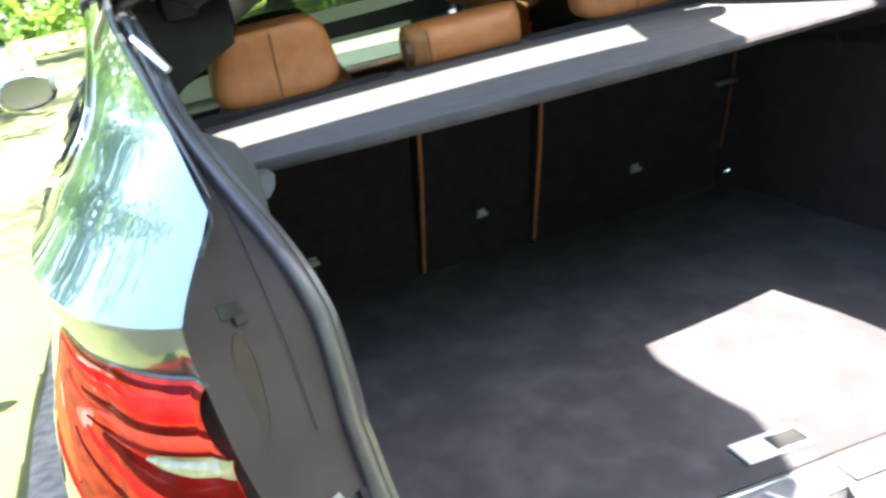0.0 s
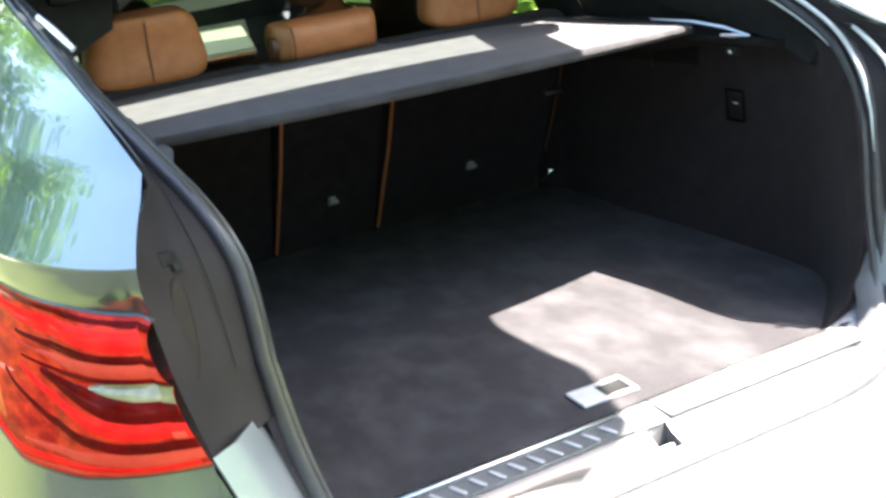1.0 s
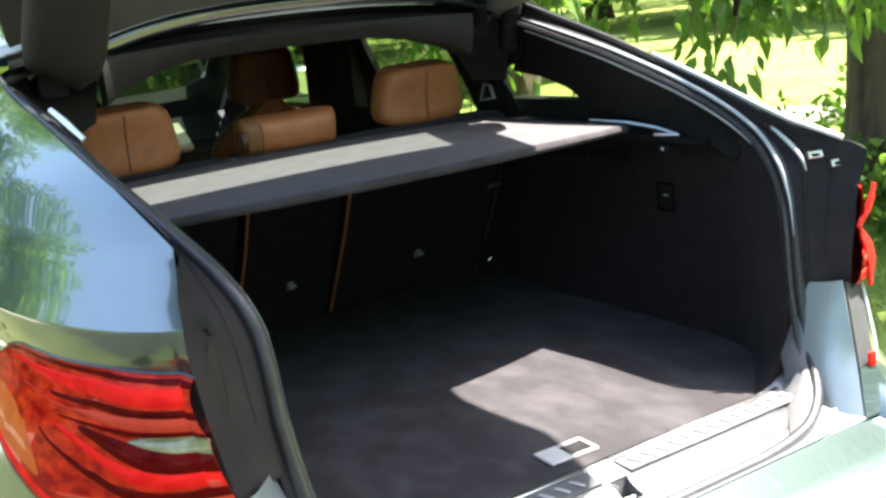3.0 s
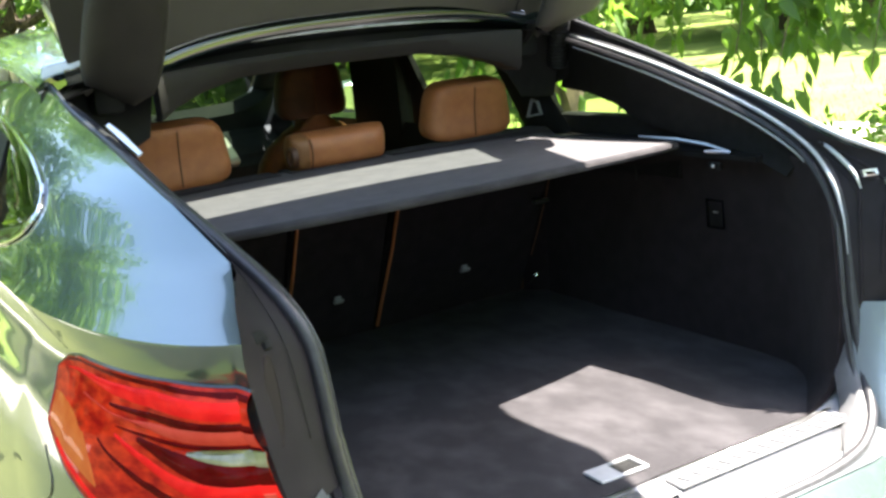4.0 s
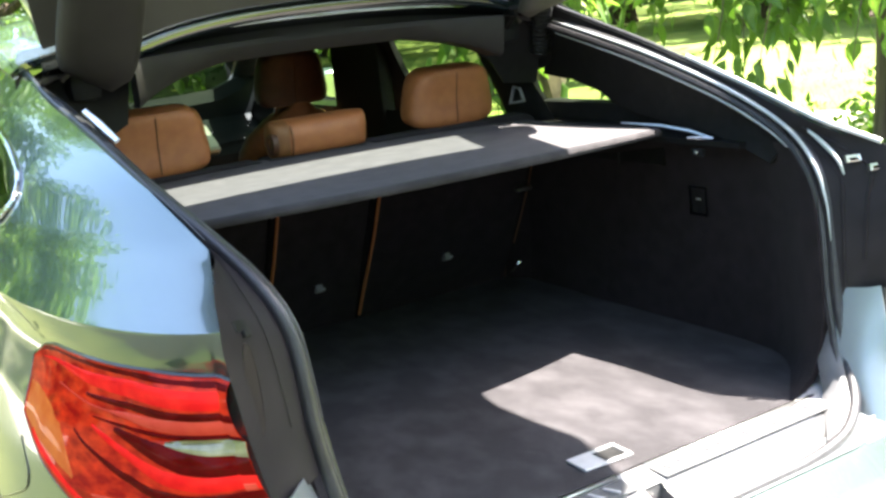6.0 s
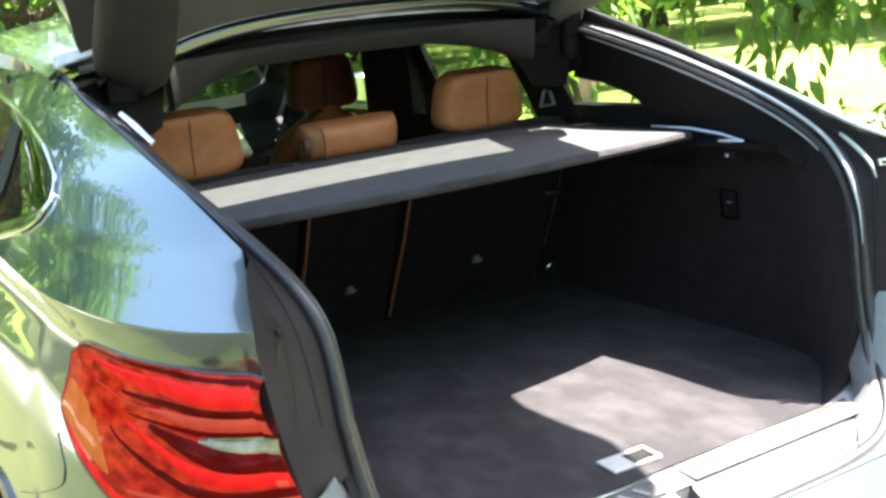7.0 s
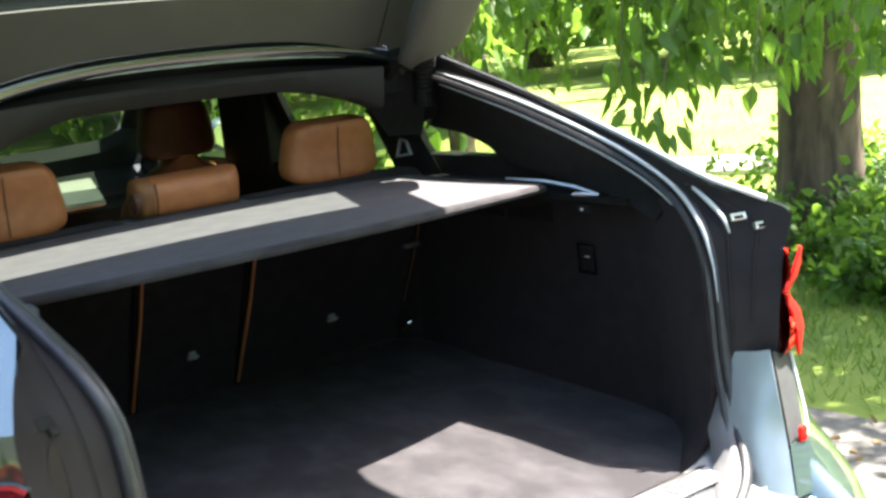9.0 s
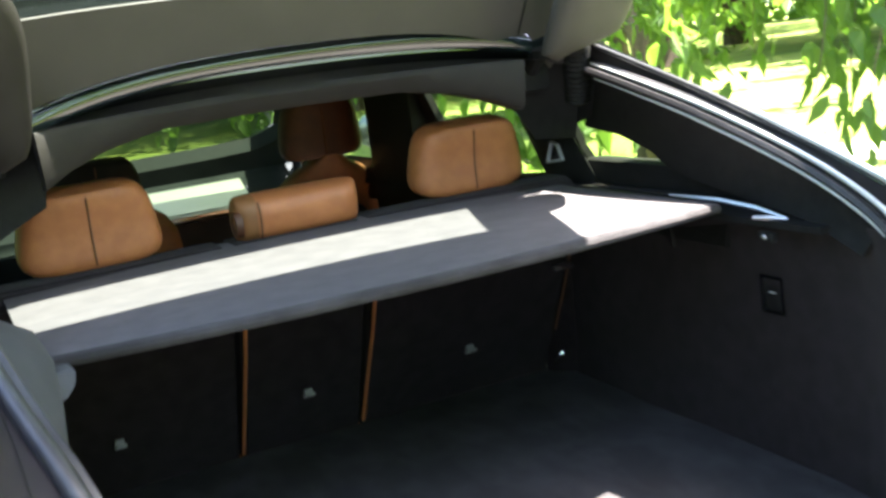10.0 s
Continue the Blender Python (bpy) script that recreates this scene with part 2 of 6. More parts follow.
def prism(bm, outline, way):
    """A polygon pushed along way."""
    way = Vector(way)
    a = [bm.verts.new(p) for p in outline]
    b = [bm.verts.new(Vector(p) + way) for p in outline]
    bm.faces.new(a[::-1]), bm.faces.new(b)
    for i in range(len(a)):
        j = (i + 1) % len(a)
        bm.faces.new((a[i], a[j], b[j], b[i]))
    return bm


def ring_prism(bm, outer, inner, way):
    way = Vector(way)
    layers = [[bm.verts.new(Vector(p) + k * way) for p in loop] for k in (0, 1) for loop in (outer, inner)]
    n = len(outer)
    for i in range(n):
        j = (i + 1) % n
        oa, ia, ob_, ib = layers
        bm.faces.new((oa[i], oa[j], ia[j], ia[i]))
        bm.faces.new((ob_[i], ib[i], ib[j], ob_[j]))
        bm.faces.new((oa[i], ob_[i], ob_[j], oa[j]))
        bm.faces.new((ia[i], ia[j], ib[j], ib[i]))
    return bm


def lerp_table(table, z):
    """Value between rows (z, value...) of a table."""
    cols = list(zip(*table))
    return [float(np.interp(z, cols[0], c)) for c in cols[1:]]


def mesh_from(name, verts, faces, material, parent=None, label=""):
    me = bpy.data.meshes.new(name)
    me.from_pydata(verts, [], faces)
    me.materials.append(material)
    ob = new(name, me)
    ob.parent = parent
    if label:
        tagged(ob, label)
    return ob

# ---- ground ----
def ground_height(x, y):
    return -0.0008 * max(0.0, math.hypot(x, y) - 30) ** 1.2 + 0.03 * noise.noise((x * 0.15, y * 0.15, 3))


bm = bmesh.new()
xs = sorted({round(math.copysign(abs(k) ** 2.2 * 0.02, k), 3) for k in range(-48, 49)} | {2.4, -2.6})
grid(bm, [[(x, y, ground_height(x, y) - 0.02) for x in xs] for y in xs])
for v in bm.verts:
    if v.co.x ** 2 + v.co.y ** 2 < 64:
        v.co.z = -0.02
ground = part("ground", bm, LAWN)
tagged(ground, "sunlit mown lawn under the trees", "ground", kind="structure")
def left_edge(y):
    return float(np.interp(y, [-14, -4.5, -1.5, -0.5, 0.6, 9], [-1.0, -0.45, -0.45, -0.9, -1.35, -1.3]))


bm = bmesh.new()
edge = [2.35 + 0.14 * noise.noise((y * 0.9, 1, 0)) for y in np.arange(-14, 14.1, 0.5)]
grid(bm, [[(left_edge(y) + 0.5 * (2.35 - e) - 0.06, y, -0.03), (left_edge(y) + 0.5 * (2.35 - e), y, 0.0), (0, y, 0), (e, y, 0.0), (e + 0.06, y, -0.03)] for y, e in zip(np.arange(-14, 9.1, 0.5), edge)])
tagged(part("driveway", bm, GRAVEL), "pale worn gravel and asphalt driveway beneath the car", "driveway", kind="structure")
bm = bmesh.new()
grid(bm, [[(5.6 + 0.30 * k - 0.1 * math.sin(k / 4), 7.0 - 0.44 * k, 0.035), (6.3 + 0.30 * k - 0.1 * math.sin(k / 4), 7.7 - 0.44 * k, 0.035)] for k in range(60)])
grid(bm, [[(-7.6 + 0.24 * k + 0.2 * math.sin(k / 3), -1.0 + k * 0.4, 0.035), (-8.8 + 0.24 * k + 0.2 * math.sin(k / 3), -0.4 + k * 0.4, 0.035)] for k in range(13, 30)])
thicken(bm, 0.06)
tagged(part("path", bm, PATHMAT), "pale sunlit footpath across the lawn", "path", kind="structure")

# The verge's darker grass colour stands in for tree shade on the lawn.
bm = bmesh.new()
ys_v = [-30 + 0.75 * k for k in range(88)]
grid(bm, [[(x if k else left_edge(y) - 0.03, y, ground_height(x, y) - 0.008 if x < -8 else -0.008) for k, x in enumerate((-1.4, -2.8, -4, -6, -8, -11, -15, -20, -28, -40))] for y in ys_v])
tagged(part("grass_verge", bm, VERGE), "grass verge beside the drive, its green darkened as if shaded", "grass", kind="structure")
# Brown litter patch, its colour darkened for the shade mirrored in the paint.
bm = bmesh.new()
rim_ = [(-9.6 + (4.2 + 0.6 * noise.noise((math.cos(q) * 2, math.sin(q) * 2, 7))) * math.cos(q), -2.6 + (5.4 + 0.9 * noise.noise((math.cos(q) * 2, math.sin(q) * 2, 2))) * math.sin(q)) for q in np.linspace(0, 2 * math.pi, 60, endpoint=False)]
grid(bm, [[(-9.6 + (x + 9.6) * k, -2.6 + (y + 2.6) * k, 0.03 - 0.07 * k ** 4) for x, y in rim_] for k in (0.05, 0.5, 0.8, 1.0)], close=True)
tagged(part("shaded_ground", bm, SHADELITTER), "brown litter patch, darkened to stand for shaded ground beside the lawn", "ground", kind="structure")

# Unseen dark patches put the shade mirrored in the paint into the ground colour.
bm = bmesh.new()
rim_ = [(-0.6 + (3.9 + 0.6 * noise.noise((math.cos(q) * 2, math.sin(q) * 2, 5))) * math.cos(q), -6.3 + (4.6 + 0.5 * noise.noise((math.cos(q) * 2, math.sin(q) * 2, 9))) * math.sin(q)) for q in np.linspace(0, 2 * math.pi, 60, endpoint=False)]
grid(bm, [[(-0.6 + (x + 0.6) * k, -6.3 + (y + 6.3) * k, 0.045 - 0.06 * k ** 4) for x, y in rim_] for k in (0.05, 0.5, 0.8, 1.0)], close=True)
rim_ = [(-4.1 + (2.5 + 0.4 * noise.noise((math.cos(q) * 2, math.sin(q) * 2, 15))) * math.cos(q), -0.3 + (1.9 + 0.4 * noise.noise((math.cos(q) * 2, math.sin(q) * 2, 19))) * math.sin(q)) for q in np.linspace(0, 2 * math.pi, 60, endpoint=False)]
grid(bm, [[(-4.1 + (x + 4.1) * k, -0.3 + (y + 0.3) * k, 0.03 - 0.05 * k ** 4) for x, y in rim_] for k in (0.05, 0.5, 0.8, 1.0)], close=True)
rim_ = [(-5.0 + (1.5 + 0.4 * noise.noise((math.cos(q) * 2, math.sin(q) * 2, 25))) * math.cos(q), 2.0 + (1.5 + 0.4 * noise.noise((math.cos(q) * 2, math.sin(q) * 2, 29))) * math.sin(q)) for q in np.linspace(0, 2 * math.pi, 60, endpoint=False)]
grid(bm, [[(-5.0 + (x + 5.0) * k, 2.0 + (y - 2.0) * k, 0.026 - 0.05 * k ** 4) for x, y in rim_] for k in (0.05, 0.5, 0.8, 1.0)], close=True)
tagged(part("shade_patches", bm, SHADEGROUND), "dark ground patches standing for shade beside and behind the drive", "grass", kind="structure")

# ---- the car ----
car = empty("car", "blue-grey metallic hatchback with its tailgate open", "car", (0, 1.6, 0))
CAR_AT = Vector((0, 1.6, 0))


def cpart(name, bm, material, parent=None, label="", smooth=True):
    """A part of the car, modelled in world places."""
    ob = part(name, bm, material, parent or car, label, smooth)
    ob.matrix_parent_inverse = Matrix.Translation(-CAR_AT)
    return ob


def cpart2(name, bm, material, parent, label="", smooth=True):
    """A piece of a part."""
    ob = part(name, bm, material, parent, label, smooth)
    return ob


# height, then x and y of the panel's rear inner edge, half width of the side
EDGE = [(0.28, 0.70, -0.20, 0.90), (0.45, 0.70, -0.26, 0.93), (0.62, 0.69, -0.20, 0.958), (0.73, 0.678, -0.092, 0.951), (0.80, 0.675, -0.070, 0.947), (0.89, 0.673, -0.052, 0.938), (1.00, 0.695, -0.056, 0.916),
        (1.085, 0.706, -0.053, 0.887), (1.127, 0.7125, -0.057, 0.890), (1.147, 0.7135, -0.058, 0.892), (1.157, 0.713, -0.058, 0.892), (1.168, 0.703, -0.027, 0.878), (1.181, 0.690, 0.013, 0.864), (1.201, 0.671, 0.063, 0.848), (1.225, 0.650, 0.125, 0.824),
        (1.30, 0.662, 0.36, 0.785), (1.38, 0.682, 0.62, 0.752), (1.43, 0.693, 0.80, 0.735), (1.468, 0.692, 0.915, 0.722), (1.497, 0.690, 1.0, 0.708), (1.52, 0.675, 1.10, 0.69)]


def tuck(z, s_):
    """The opening's right edge stands a little further in than the left one."""
    return 0.0 if s_ < 0 else -float(np.interp(z, [0.7, 0.9, 0.98, 1.06, 1.14, 1.28], [0.024, 0.028, 0.044, 0.044, 0.024, 0.0]))


def scoop(z, y):
    """How far the panel falls back under its shoulder line."""
    deep = float(np.interp(z, [0.92, 1.03, 1.10, 1.1550], [0.0, 0.014, 0.018, 0.0]))
    return deep * float(np.interp(y, [0.55, 1.2], [1.0, 0.0]))


def sunk(p, t, z):
    d = scoop(z, p.y) * min(1.0, t / 0.05)
    return p + Vector((-0.5 * d - 0.5 * d * t, 0.85 * d * (1 - t), 0))


def side_curve(z, n=46):
    xi, yi, w = lerp_table(EDGE, z)
    reach = 0.62 if z < 1.1 else 0.62 + (z - 1.1) * 0.6
    p0, p3 = Vector((xi, yi, z)), Vector((w, yi + reach, z))
    out_way = 0.62 if z < 1.12 else max(0.25, 0.62 - (z - 1.12) * 2.2)
    p1, p2 = p0 + Vector(((w - xi) * out_way, 0.02 + 0.10 * (1 - out_way), 0)), p3 - Vector((0.0, 0.36, 0))
    pts = []
    for k in range(n):
        t = k / (n - 1)
        pts.append(sunk(p0 * (1 - t) ** 3 + p1 * 3 * t * (1 - t) ** 2 + p2 * 3 * t * t * (1 - t) + p3 * t ** 3, t, z))
    y = p3.y
    while y < 4.0:
        y = min(4.0, y + 0.03)
        shrink = 0.0 if y < 2.6 else 0.02 * (y - 2.6) ** 2 + (0.0 if z < 1.05 else (z - 1.05) * 0.1 * (y - 2.6))
        swell = 0.035 * (1 - math.exp(-(y - p3.y) / 0.55)) * min(1.0, max(0.0, (1.12 - z) / 0.12))
        pts.append(Vector((w - shrink + swell - scoop(z, y), y, z)))
    return pts


def side_at(t, z):
    """Place on the painted side: t along its corner curve, at height z."""
    xi, yi, w = lerp_table(EDGE, z)
    reach = 0.62 if z < 1.1 else 0.62 + (z - 1.1) * 0.6
    p0, p3 = Vector((xi, yi, z)), Vector((w, yi + reach, z))
    out_way = 0.62 if z < 1.12 else max(0.25, 0.62 - (z - 1.12) * 2.2)
    p1, p2 = p0 + Vector(((w - xi) * out_way, 0.02 + 0.10 * (1 - out_way), 0)), p3 - Vector((0.0, 0.36, 0))
    return sunk(p0 * (1 - t) ** 3 + p1 * 3 * t * (1 - t) ** 2 + p2 * 3 * t * t * (1 - t) + p3 * t ** 3, t, z)


def round_loop(points, n=10):
    """Closed smooth loop through (y, z) points."""
    m = len(points)
    line = smooth_line([(*points[k % m], 0.0) for k in range(-2, m + 3)], n)
    return [(p.x, p.y) for p in line[2 * n:(m + 2) * n]]


WINDOW = round_loop([(0.748, 1.262), (0.80, 1.293), (0.89, 1.322), (1.0, 1.35), (1.22, 1.393), (1.49, 1.425), (1.8, 1.443), (2.2, 1.447), (2.7, 1.425), (3.05, 1.36), (3.32, 1.22),
                     (3.40, 1.10), (3.25, 1.045), (2.7, 1.05), (2.2, 1.068), (1.6, 1.112), (1.13, 1.158), (0.89, 1.196), (0.80, 1.213), (0.757, 1.235)])


def in_window(p):
    hit, n = False, len(WINDOW)
    for k in range(n):
        (ya, za), (yb, zb) = WINDOW[k - 1], WINDOW[k]
        if (za > p.z) != (zb > p.z) and p.y < ya + (yb - ya) * (p.z - za) / (zb - za):
            hit = not hit
    return hit


def in_arch(p):
    return any(math.hypot(p.y - c, p.z - 0.33) < 0.375 for c in (0.88, 3.9)) or (p.y > 3.35 and p.z > 1.03)


levels = list(np.arange(0.28, 0.80, 0.045)) + sorted([*np.arange(0.80, 1.25, 0.0125), 1.1545, 1.157]) + list(np.arange(1.25, 1.501, 0.0125)) + [1.51]
for s in (-1, 1):
    flip = lambda p: Vector((p[0] * s + tuck(p[2], s), p[1], p[2]))
    rows = [side_curve(z) for z in levels]
    n = min(len(r) for r in rows)
    rows = [r[:n - 1] + [r[-1]] for r in rows]
    bm = bmesh.new()
    grid(bm, [[flip(p) for p in r] for r in rows], skip=lambda p: (0.7 < p.y < 3.5 and in_window(p)) or in_arch(p))
    cpart("body_side", bm, PAINT, None, "glossy blue-grey painted quarter panel and doors")
    # tail lamp: lens, light guides, reversing lens, rim
    def on_lamp(t, v, lift=0.006):
        """t: 0 at the inner edge to 1 at the outer tip; v: 0 at the lower edge to 1 at the upper."""
        z = 1.0
        for _ in range(4):
            p = side_at(0.80 * t, z)
            top = float(np.interp(p.y, [-0.06, 0.05, 0.27, 0.33, 0.37, 0.42], [1.088, 1.100, 1.104, 1.092, 1.07, 1.03]))
            low = float(np.interp(p.y, [-0.06, 0.05, 0.16, 0.28, 0.36, 0.42], [0.885, 0.872, 0.874, 0.93, 0.978, 1.018]))
            z = low + (top - low) * v
        a, b, c = side_at(0.80 * t, z), side_at(0.80 * t + 0.01, z), side_at(0.80 * t, z + 0.01)
        nor = (b - a).cross(c - a).normalized()
        nor = nor if nor.x > 0 or nor.y < 0 else -nor
        lobe = 0.020 * math.sin(math.pi * min(1.0, t * 1.6 + 0.25)) ** 1.0 * max(0.0, abs(math.sin(math.pi * (v / 0.585 if v < 0.585 else (v - 0.585) / 0.415)))) ** 0.5
        return flip(a + nor * (lift * min(1.0, 6 * (1 - t) + 0.3, 8 * v + 0.25, 8 * (1 - v) + 0.25) + lobe))
    bm = bmesh.new()
    grid(bm, [[on_lamp(t, v) for t in np.linspace(0, 1, 48)] for v in np.linspace(0, 1, 30)])
    lamp = cpart("tail_light", bm, REDLENS, None, "red wraparound tail light with darker bands")

    def strip(name, m, t0, t1, mid, half, label, lift=0.009, ends=0.04):
        bm = bmesh.new()
        ts = np.linspace(t0, t1, 40)
        rows = []
        for k in range(5):
            e = k / 2 - 1
            rows.append([on_lamp(t, min(0.985, max(0.015, mid(t) + e * half(t))), lift if abs(e) < 0.9 else 0.0058) for t in ts])
        grid(bm, rows)
        cpart2(name, bm, m, lamp, label)
    curve_of = lambda *pairs: (lambda t: float(np.interp(t, [a_ for a_, _ in pairs], [b_ for _, b_ in pairs])))
    thin = lambda h_, end, start=-0.2: (lambda t: h_ * max(0.02, min(1.0, (end - t) / (0.55 * end))) ** 0.7 * max(0.02, min(1.0, (t - start) / 0.1)))
    strip("dark_band", REDDARK, 0.0, 0.95, lambda t: 0.968, lambda t: 0.022, "dark upper edge of the lamp", 0.0066)
    strip("light_guide", REDBRIGHT, 0.04, 0.92, lambda t: 0.868 + 0.01 * t, thin(0.062, 0.95), "bright red upper light bar", 0.0075)
    strip("dark_band", REDDARK, 0.0, 0.66, curve_of((0, 0.772), (0.3, 0.765), (0.8, 0.775)), thin(0.028, 0.80), "dark line under the upper bar", 0.0072)
    strip("pale_band", PALERED, 0.0, 0.80, curve_of((0, 0.69), (0.3, 0.690), (0.8, 0.735)), thin(0.052, 0.56), "pale red line under the upper bar", 0.0078)
    strip("divider", REDDARK, 0.0, 0.62, curve_of((0, 0.612), (0.3, 0.62), (0.62, 0.655)), thin(0.018, 0.64), "dark divider in the lamp", 0.0085)
    strip("reversing_lens", CLEARLENS, 0.0, 0.31, curve_of((0, 0.540), (0.31, 0.572)), thin(0.052, 0.33), "pale reversing lamp lens", 0.0078)
    strip("dark_band", REDDARK, 0.0, 0.52, curve_of((0, 0.445), (0.15, 0.45), (0.26, 0.475), (0.36, 0.525), (0.52, 0.61)), thin(0.072, 0.56), "dark band in the lamp", 0.0080)
    strip("light_guide", REDBRIGHT, 0.0, 0.62, curve_of((0, 0.325), (0.2, 0.335), (0.32, 0.375), (0.45, 0.46), (0.62, 0.60)), thin(0.052, 0.66), "bright red curved light bar", 0.0080)
    strip("dark_band", REDDARK, 0.0, 0.70, curve_of((0, 0.225), (0.22, 0.23), (0.36, 0.265), (0.5, 0.345), (0.70, 0.52)), thin(0.038, 0.76), "dark band in the lamp", 0.0074)
    # Orange wedge paints the lawn's reflection onto the outer lens.
    strip("orange_sheen", SHEENLENS, 0.70, 0.98, curve_of((0.70, 0.20), (0.78, 0.33), (0.88, 0.36), (0.98, 0.33)), curve_of((0.70, 0.01), (0.78, 0.16), (0.88, 0.21), (0.98, 0.25)), "orange wedge for the lawn mirrored in the lamp's outer edge", 0.0072)
    strip("pale_square", PALERED, 0.012, 0.055, lambda t: 0.30, lambda t: 0.034, "small pale reflector in the lamp", 0.0088)
    strip("pale_band", PALERED, 0.0, 0.62, curve_of((0, 0.145), (0.62, 0.17)), thin(0.045, 0.66), "pale red band near the bottom", 0.0068)
    strip("bottom_guide", REDBRIGHT, 0.02, 0.92, curve_of((0, 0.082), (0.6, 0.085), (0.92, 0.12)), lambda t: 0.020 + 0.02 * t, "bright red line along the bottom", 0.0078)
    strip("pale_band", PALERED, 0.0, 0.66, lambda t: 0.038, thin(0.018, 0.7), "pale red lower edge", 0.0068)
    bm = bmesh.new()
    rim_line = [on_lamp(t, 0.0, 0.001) for t in np.linspace(0, 1, 40)] + [on_lamp(1, v, 0.001) for v in np.linspace(0.1, 0.9, 9)] + [on_lamp(t, 1.0, 0.001) for t in np.linspace(1, 0, 40)]
    tube(bm, rim_line, 0.003, 5)
    cpart2("rim", bm, RUBBER, lamp, "black gap round the lamp")
    if s > 0:
        for zs, reach, wide in (((1.008, 1.085), ((0.0, -0.016), (0.25, 0.010), (0.6, 0.024), (1.0, 0.022)), ((0.0, 0.024), (0.2, 0.036), (0.6, 0.034), (1.0, 0.012))),
                                ((0.880, 1.002), ((0.0, 0.014), (0.4, 0.026), (0.7, 0.014), (1.0, -0.020)), ((0.0, 0.022), (0.5, 0.042), (0.85, 0.032), (1.0, 0.014)))):
            bm = bmesh.new()
            rows = []
            for u_ in np.linspace(0, 1, 16):
                z = zs[0] + (zs[1] - zs[0]) * u_
                x_out = 0.698 + lerp_table(reach, u_)[0]
                rows.append([(x_out - (1 - k_) * lerp_table(wide, u_)[0], -0.066 + 0.012 * k_ * k_, z) for k_ in (0, 0.5, 1.0)])
            grid(bm, rows)
            thicken(bm, 0.006)
            cpart2("lens_edge", bm, LENSGLOW, lamp, "sunlit red edge of the lens")
    # side glass, its black surround and bright strip
    def on_side(y, z, lift=0.0):
        lo, hi = 0.0, 1.0
        if y >= side_at(1.0, z).y:
            q_ = side_curve(z)
            w_ = float(np.interp(y, [a_.y for a_ in q_], [a_.x for a_ in q_]))
            return flip(Vector((w_ + lift, y, z)))
        for _ in range(18):
            mid = (lo + hi) / 2
            lo, hi = (mid, hi) if side_at(mid, z).y < y else (lo, mid)
        return flip(side_at(lo, z) + Vector((lift, -0.4 * lift, 0)))
    n = len(WINDOW)
    inward = []
    for k in range(n):
        (ya, za), (yb, zb) = WINDOW[k - 1], WINDOW[(k + 1) % n]
        ln = math.hypot(yb - ya, zb - za)
        inward.append(((zb - za) / ln, -(yb - ya) / ln))
    def ring_at(d, lift):
        return [on_side(y + d * a_, z + d * b_, lift) for (y, z), (a_, b_) in zip(WINDOW, inward)]
    bm = bmesh.new()
    ys_ = np.linspace(0.765, 3.36, 44)
    def span(y):
        zs = sorted(za + (zb - za) * (y - ya) / (yb - ya) for (ya, za), (yb, zb) in zip(WINDOW, WINDOW[1:] + WINDOW[:1]) if (ya > y) != (yb > y))
        return zs[0], zs[-1]
    grid(bm, [[on_side(y, span(y)[0] + (span(y)[1] - span(y)[0]) * k / 6, -0.010) for k in range(7)] for y in ys_])
    g = cpart("side_window", bm, WINGLASS, None, "clear curved side window glass")
    bm = bmesh.new()
    grid(bm, [list(r) for r in zip(*[ring_at(d, lift) for d, lift in ((-0.010, -0.001), (-0.008, 0.003), (0.004, 0.004), (0.020, 0.003), (0.026, -0.004), (0.026, -0.016))])] + [[r[0] for r in [ring_at(d, lift) for d, lift in ((-0.010, -0.001), (-0.008, 0.003), (0.004, 0.004), (0.020, 0.003), (0.026, -0.004), (0.026, -0.016))]]])
    cpart("window_rubber", bm, GLOSSBLACK, None, "black rubber band round the side windows")
    bm = bmesh.new()
    tube(bm, ring_at(-0.003, 0.005), 0.0048, 8, closed=True)
    cpart("window_trim", bm, CHROME, None, "bright metal strip round the side windows")
    for y0, y1 in ((1.24, 1.38), (1.98, 2.46)):
        bm = bmesh.new()
        grid(bm, [[on_side(y, span(y)[0] + (span(y)[1] - span(y)[0]) * t, -0.005) for y in np.linspace(y0, y1, 4)] for t in np.linspace(0.0, 1.0, 9)])
        thicken(bm, 0.02)
        cpart("door_pillar", bm, BLACK, None, "gloss black pillar between the side windows")
    for c0 in (0.88, 3.9):
        bm = bmesh.new()
        tube(bm, [on_side(c0 + 0.375 * math.cos(q), 0.33 + 0.375 * math.sin(q), -0.012) for q in np.linspace(0.0, math.pi, 30)], 0.024, 8)
        cpart("wheel_arch", bm, RUBBER, None, "black lip round the wheel arch")
    bm = bmesh.new()
    tube(bm, smooth_line([on_side(y, z, 0.0) for y, z in ((0.37, 0.945), (0.335, 0.905), (0.345, 0.87), (0.42, 0.835), (0.54, 0.79), (0.66, 0.752))], 6), 0.0022, 5)
    cpart("panel_gap", bm, RUBBER, None, "dark gap between bumper and wing")

# opening edge (outer) and seal line (inner), right-hand side
OUT = [(0.690, 1.0, 1.495), (0.695, 0.80, 1.432), (0.682, 0.62, 1.382), (0.662, 0.36, 1.302), (0.650, 0.125, 1.227), (0.671, 0.063, 1.203), (0.692, 0.008, 1.182), (0.711, -0.053, 1.159), (0.7135, -0.058, 1.13),
       (0.708, -0.055, 1.09), (0.696, -0.057, 1.0), (0.672, -0.05, 0.89)]
